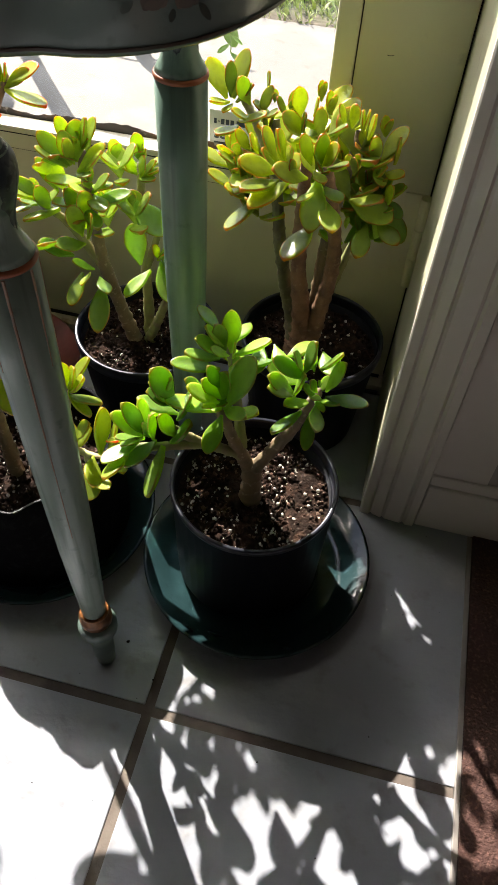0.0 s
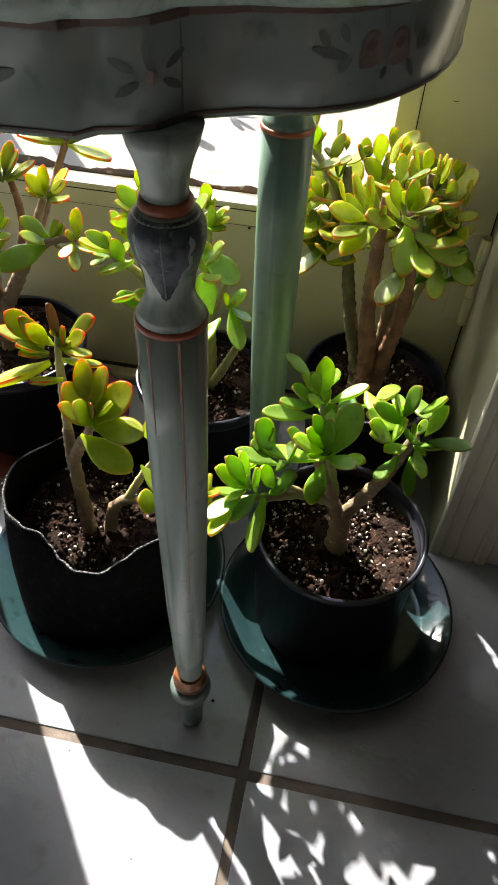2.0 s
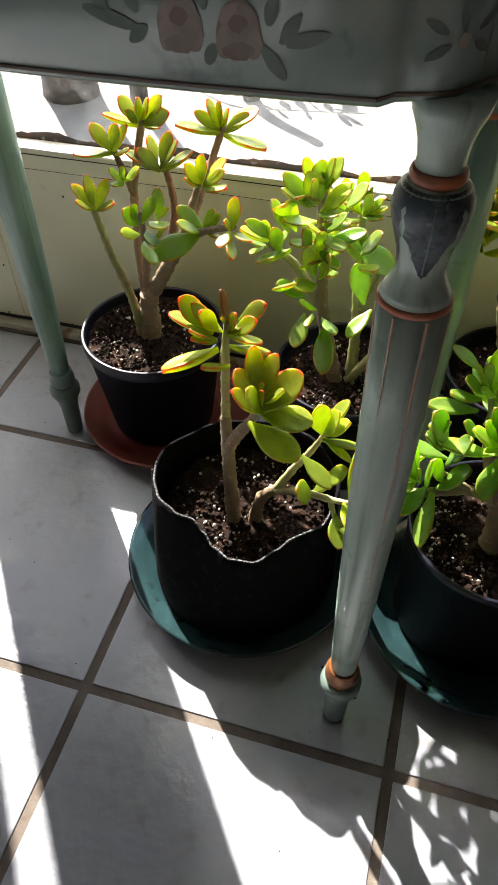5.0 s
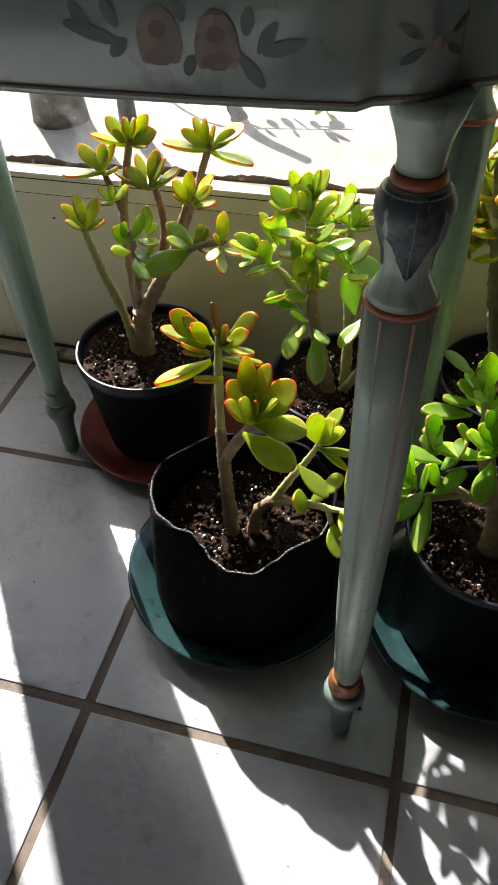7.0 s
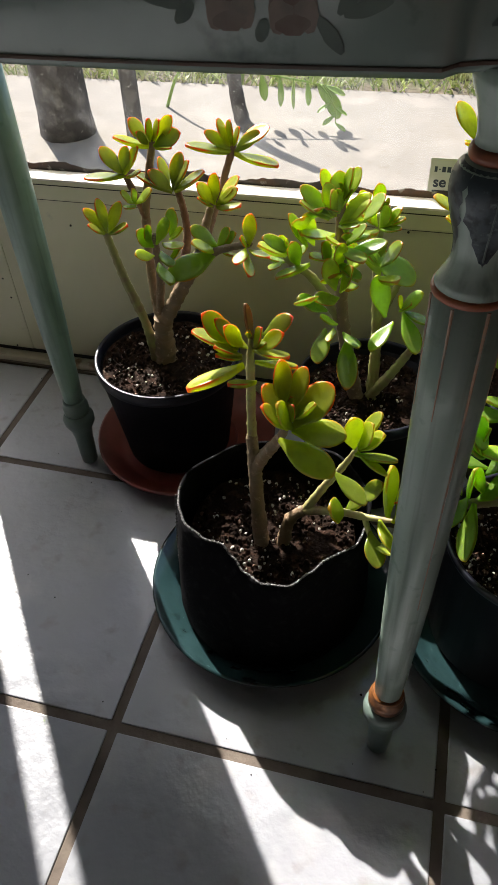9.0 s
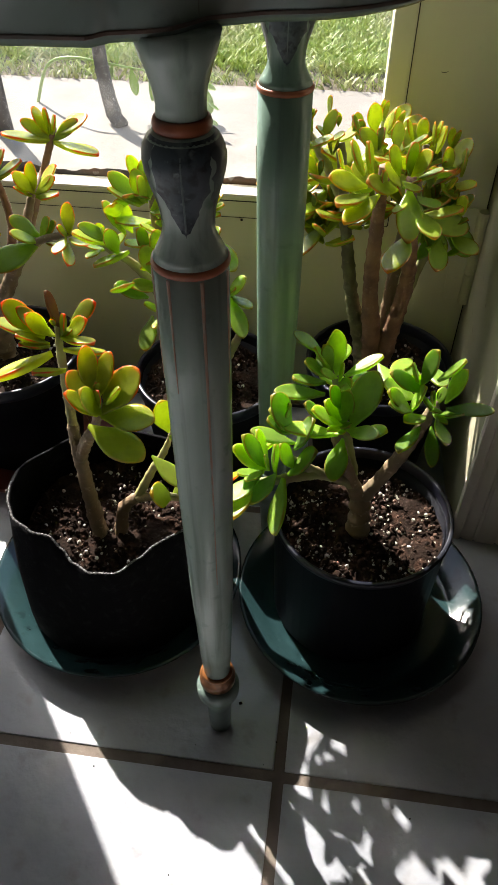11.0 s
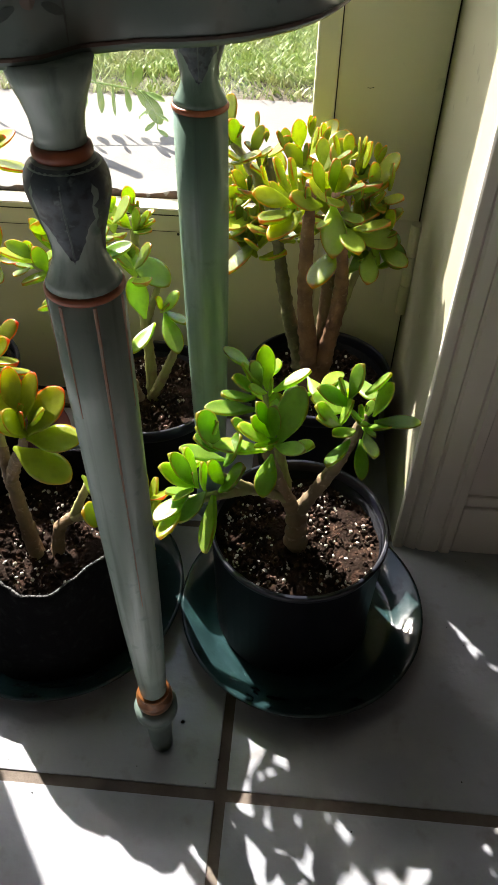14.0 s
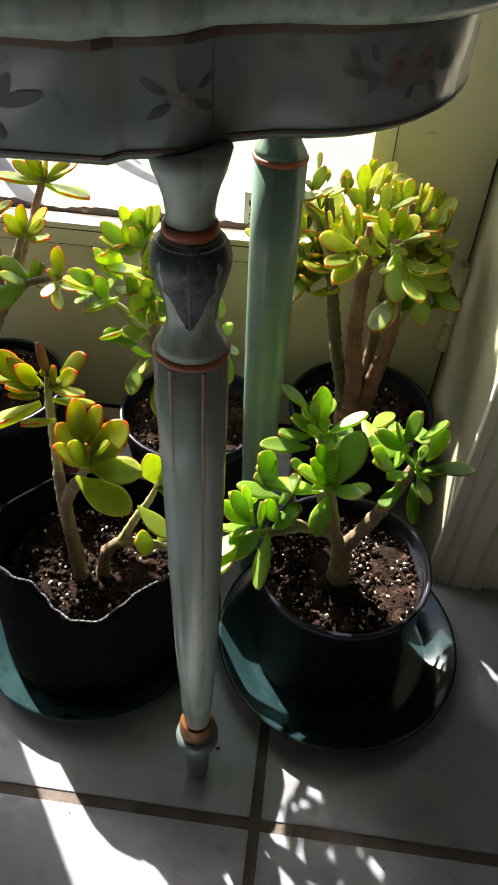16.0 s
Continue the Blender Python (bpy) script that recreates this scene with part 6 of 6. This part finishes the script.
def outside_twig():
    p = thing("garden_twig", "arching green twig with oval leaves over the patio", "twig", at=(-0.62, 1.90, -0.11))
    p_key[p] = "weed"
    o = p.location
    pts = [(-0.62, 1.90, -0.11), (-0.56, 1.87, 0.00), (-0.48, 1.84, 0.035), (-0.387, 1.832, 0.030), (-0.321, 1.832, 0.020), (-0.193, 1.832, 0.004), (-0.115, 1.832, -0.008)]
    part("stem", tube(bmesh.new(), [Vector(q) - o for q in pts], [0.005, 0.0045, 0.004, 0.0034, 0.003, 0.0026, 0.002], 8, 6), WEED, p, smooth=True)
    for base, tip, up in (
            ((-0.300, 1.832, 0.018), (-0.290, 1.826, -0.052), (0.3, -1, 0.2)), ((-0.252, 1.832, 0.012), (-0.258, 1.822, 0.055), (-0.4, -1, 0.3)), ((-0.248, 1.832, 0.011), (-0.246, 1.826, -0.066), (0.9, -0.4, 0.2)),
            ((-0.206, 1.832, 0.006), (-0.204, 1.826, -0.072), (-0.8, -0.5, 0.2)), ((-0.160, 1.832, 0.000), (-0.152, 1.815, 0.062), (0.2, -0.9, 0.3)), ((-0.150, 1.832, -0.002), (-0.118, 1.822, 0.058), (0.1, -1, 0.3)),
            ((-0.140, 1.832, -0.004), (-0.096, 1.820, -0.050), (0.3, -1, 0.2)), ((-0.118, 1.832, -0.008), (-0.074, 1.820, -0.088), (0.4, -1, 0.2)), ((-0.118, 1.832, -0.008), (-0.060, 1.822, -0.028), (0, -0.5, 0.9)),
            ((-0.170, 1.832, 0.001), (-0.164, 1.826, -0.060), (0.8, -0.5, 0.2)), ((-0.350, 1.832, 0.024), (-0.372, 1.816, -0.030), (0, -1, 0.3)), ((-0.340, 1.832, 0.023), (-0.330, 1.826, 0.070), (0, -1, 0.2))):
        lf(p, base, tip, up)
    # a low spray lying close over the slab
    pts = [(-0.13, 1.83, -0.004), (-0.085, 1.80, -0.05), (-0.075, 1.77, -0.085)]
    part("side_stem", tube(bmesh.new(), [Vector(q) - o for q in pts], [0.0022, 0.002, 0.0014], 6, 5), WEED, p, smooth=True)
    for base, tip in (((-0.095, 1.805, -0.042), (-0.130, 1.790, -0.066)), ((-0.085, 1.80, -0.050), (-0.048, 1.79, -0.070)), ((-0.080, 1.785, -0.068), (-0.110, 1.765, -0.090)), ((-0.076, 1.77, -0.084), (-0.045, 1.75, -0.098))):
        lf(p, base, tip, (0.1, -0.3, 1))


def leaning_stem():
    p = thing("woody_stem", "bare grey woody stem rising from the patio edge", "stem", at=(-0.332, 1.76, -0.11))
    o = p.location
    pts = [(-0.315, 1.74, -0.105), (-0.345, 1.77, -0.085), (-0.372, 1.80, 0.013), (-0.391, 1.85, 0.131), (-0.40, 1.93, 0.30)]
    part("stem", tube(bmesh.new(), [Vector(q) - o for q in pts], [0.020, 0.022, 0.019, 0.018, 0.016], 10, 6, 0.06), POSTWOOD, p, smooth=True)


outside_twig()
leaning_stem()

# ---------------------------------------------------------------- marks on the door
def door_details():
    # dark paint cracks along the glazing frame, a painted shadow line, the dirty seal at the foot of the glass
    bm = bmesh.new()
    box(bm, (GL - fo - 0.0086, DY - 0.0006, GB - 0.029), (GL - fo - 0.0066, DY + 0.001, GT))
    box(bm, (GR + fo, DY - 0.0006, GB - 0.029), (GR + fo + 0.0012, DY + 0.001, GT))
    box(bm, (GL - fo, DY - 0.0016, GB - 0.0296), (GR + fo, DY + 0.001, GB - 0.0272))
    # shadow line below the ledge, drawn as a dark strip
    box(bm, (GL, DY - 0.0074, GB - 0.0072), (GR, DY - 0.0060, GB - 0.0060))
    part("crack_and_shade_line", bm, DARK, door, "dark cracked paint round the glazing frame and a painted shadow line below the ledge")
    bm = bmesh.new()
    rng = random.Random(8)
    n = 90
    lo = [bm.verts.new((GL + (GR - GL) * i / n, DY + 0.0185, GB - 0.002)) for i in range(n + 1)]
    hi = [bm.verts.new((GL + (GR - GL) * i / n, DY + 0.0185, GB + 0.006 + 0.010 * max(0, noise.noise(Vector((i * 0.13, 2, 0))) + 0.30) + rng.uniform(-0.0010, 0.0016))) for i in range(n + 1)]
    for i in range(n):
        bm.faces.new((lo[i], lo[i + 1], hi[i + 1], hi[i]))
    part("flaking_seal", bm, SEALANT, door, "dirty flaking sealant along the foot of the glass")
    # sunlit top of the cream bead, its brightness put in as white
    bm = bmesh.new()
    box(bm, (GL, DY - 0.0075, GB - 0.0015), (GR, DY + 0.018, GB + 0.0015), 0.001)
    part("sunlit_ledge", bm, WHITE_PAINT, door, "bead along the foot of the glass, its sunlit top painted white")
    # nail holes and chips
    bm = bmesh.new()
    for x, z in ((-0.352, 0.250), (-0.358, 0.139), (-0.354, 0.108), (-0.374, 0.285), (-0.37, 0.02), (-0.23, 0.232), (-0.06, 0.243), (0.2, 0.262), (0.31, 0.286), (-0.30, 0.25)):
        bmesh.ops.create_cone(bm, cap_ends=True, segments=7, radius1=0.0016, radius2=0.0013, depth=0.001, matrix=Matrix.Translation((x, DY - 0.0002, z)) @ Matrix.Rotation(radians(90), 4, "X"))
    tagged(part("nail_hole", bm, DARK, door, "small dark nail holes"), kind="stuff")
    bm = bmesh.new()
    pts = [Vector((0.400 + 0.0045 * math.cos(a), DY, 0.4315 + 0.0022 * math.sin(a))) for a in [radians(235 + 12 * i) for i in range(9)]]
    tube(bm, pts, [0.00032] * 9, 6, 1)
    part("paint_chip", bm, DARK, door, "small curved chip in the paint")
    # dark strips fill the gap at the hinge side and under the leaf
    part("hinge_gap", boxed((HX + 0.0011, DY + 0.004, 0.016), (HX + 0.0029, DY + 0.03, DT)), DARK, door)
    part("under_door_gap", boxed((DL + 0.002, DY - 0.0012, 0.0122), (HX - 0.004, DY + 0.03, 0.0175)), DARK, door, "dark strip filling the gap under the door")


def sticker():
    st = thing("window_sticker", "small grey-white notice stuck on the glass", "sticker", at=(0.214, DY + 0.0196, 0.296))
    part("label_sheet", boxed((0, -0.0002, 0.0), (0.056, 0.0, 0.045)), LABEL, st)
    bm = bmesh.new()
    for x0, x1, z0, z1 in ((0.005, 0.008, 0.030, 0.036), (0.0095, 0.0115, 0.0325, 0.0335), (0.013, 0.017, 0.030, 0.036), (0.0185, 0.0225, 0.030, 0.036), (0.024, 0.028, 0.030, 0.036), (0.031, 0.050, 0.030, 0.036)):
        box(bm, (x0, -0.0005, z0), (x1, -0.0001, z1))
    part("number_bar", bm, INK, st, "dark bars of small print")
    cu = bpy.data.curves.new("lettering", "FONT")
    cu.body = "se"
    cu.size = 0.0165
    cu.extrude = 0.0002
    cu.offset = 0.0004
    tmp = bpy.data.objects.new("lettering", cu)
    me = bpy.data.meshes.new_from_object(tmp)
    bpy.data.objects.remove(tmp)
    me.materials.append(INK)
    tx = new("lettering", me)
    tx.parent = st
    tx.matrix_basis = pose(0.005, -0.0004, 0.0135, 90, 0, 0)
    part("underline_bar", boxed((0.005, -0.0005, 0.0075), (0.050, -0.0001, 0.0095)), INK, st)


def floor_crumbs():
    rng = random.Random(12)
    verts, faces = [], []
    spots = [(0.262, 0.062, 0.005), (0.225, 0.085, 0.003), (0.30, 0.03, 0.002), (-0.02, 0.02, 0.002), (-0.12, 0.12, 0.0022), (0.42, -0.02, 0.002), (0.52, 0.03, 0.0018)]
    spots += [(rng.uniform(-0.4, 0.58), rng.uniform(-0.12, 0.48), rng.uniform(0.0008, 0.0022)) for i in range(46)]
    for x, y, s in spots:
        m = Matrix.Translation((x, y, s * 0.3)) @ Euler((rng.uniform(0, 6), rng.uniform(0, 6), rng.uniform(0, 6))).to_matrix().to_4x4() @ Matrix.Diagonal((s, s * rng.uniform(0.4, 1), s * rng.uniform(0.5, 1), 1))
        k = len(verts)
        verts += [m @ (v * rng.uniform(0.7, 1.2)) for v in ICO_V]
        faces += [[k + q for q in f] for f in ICO_F]
    me = bpy.data.meshes.new("soil_crumb")
    me.from_pydata(verts, [], faces)
    me.materials.append(SOIL)
    tagged(new("soil_crumb", me), "scattered dark crumbs of soil on the tiles", "crumbs", kind="stuff")


floor_crumbs()
door_details()
sticker()

# ---------------------------------------------------------------- floor tiles, last
def tiles():
    g = 0.0050
    me = mesh_of("tile", boxed((g, g, -0.012), (TL - g, TL - g, 0.0), 0.0012), TILE)
    for i in range(-6, 2):
        for j in range(-8, 1):
            ob = new("tile", me)
            ob.parent = tile_floor
            ob.location = (i * TL, j * TL, 0)
    cut = mesh_of("cut_tile", boxed((g, g, -0.012), (TL - g, 0.50 - TL - 0.004, 0.0), 0.0012), TILE)
    for i in range(-6, 2):
        ob = new("tile", cut)
        ob.parent = tile_floor
        ob.location = (i * TL, TL, 0)


tiles()
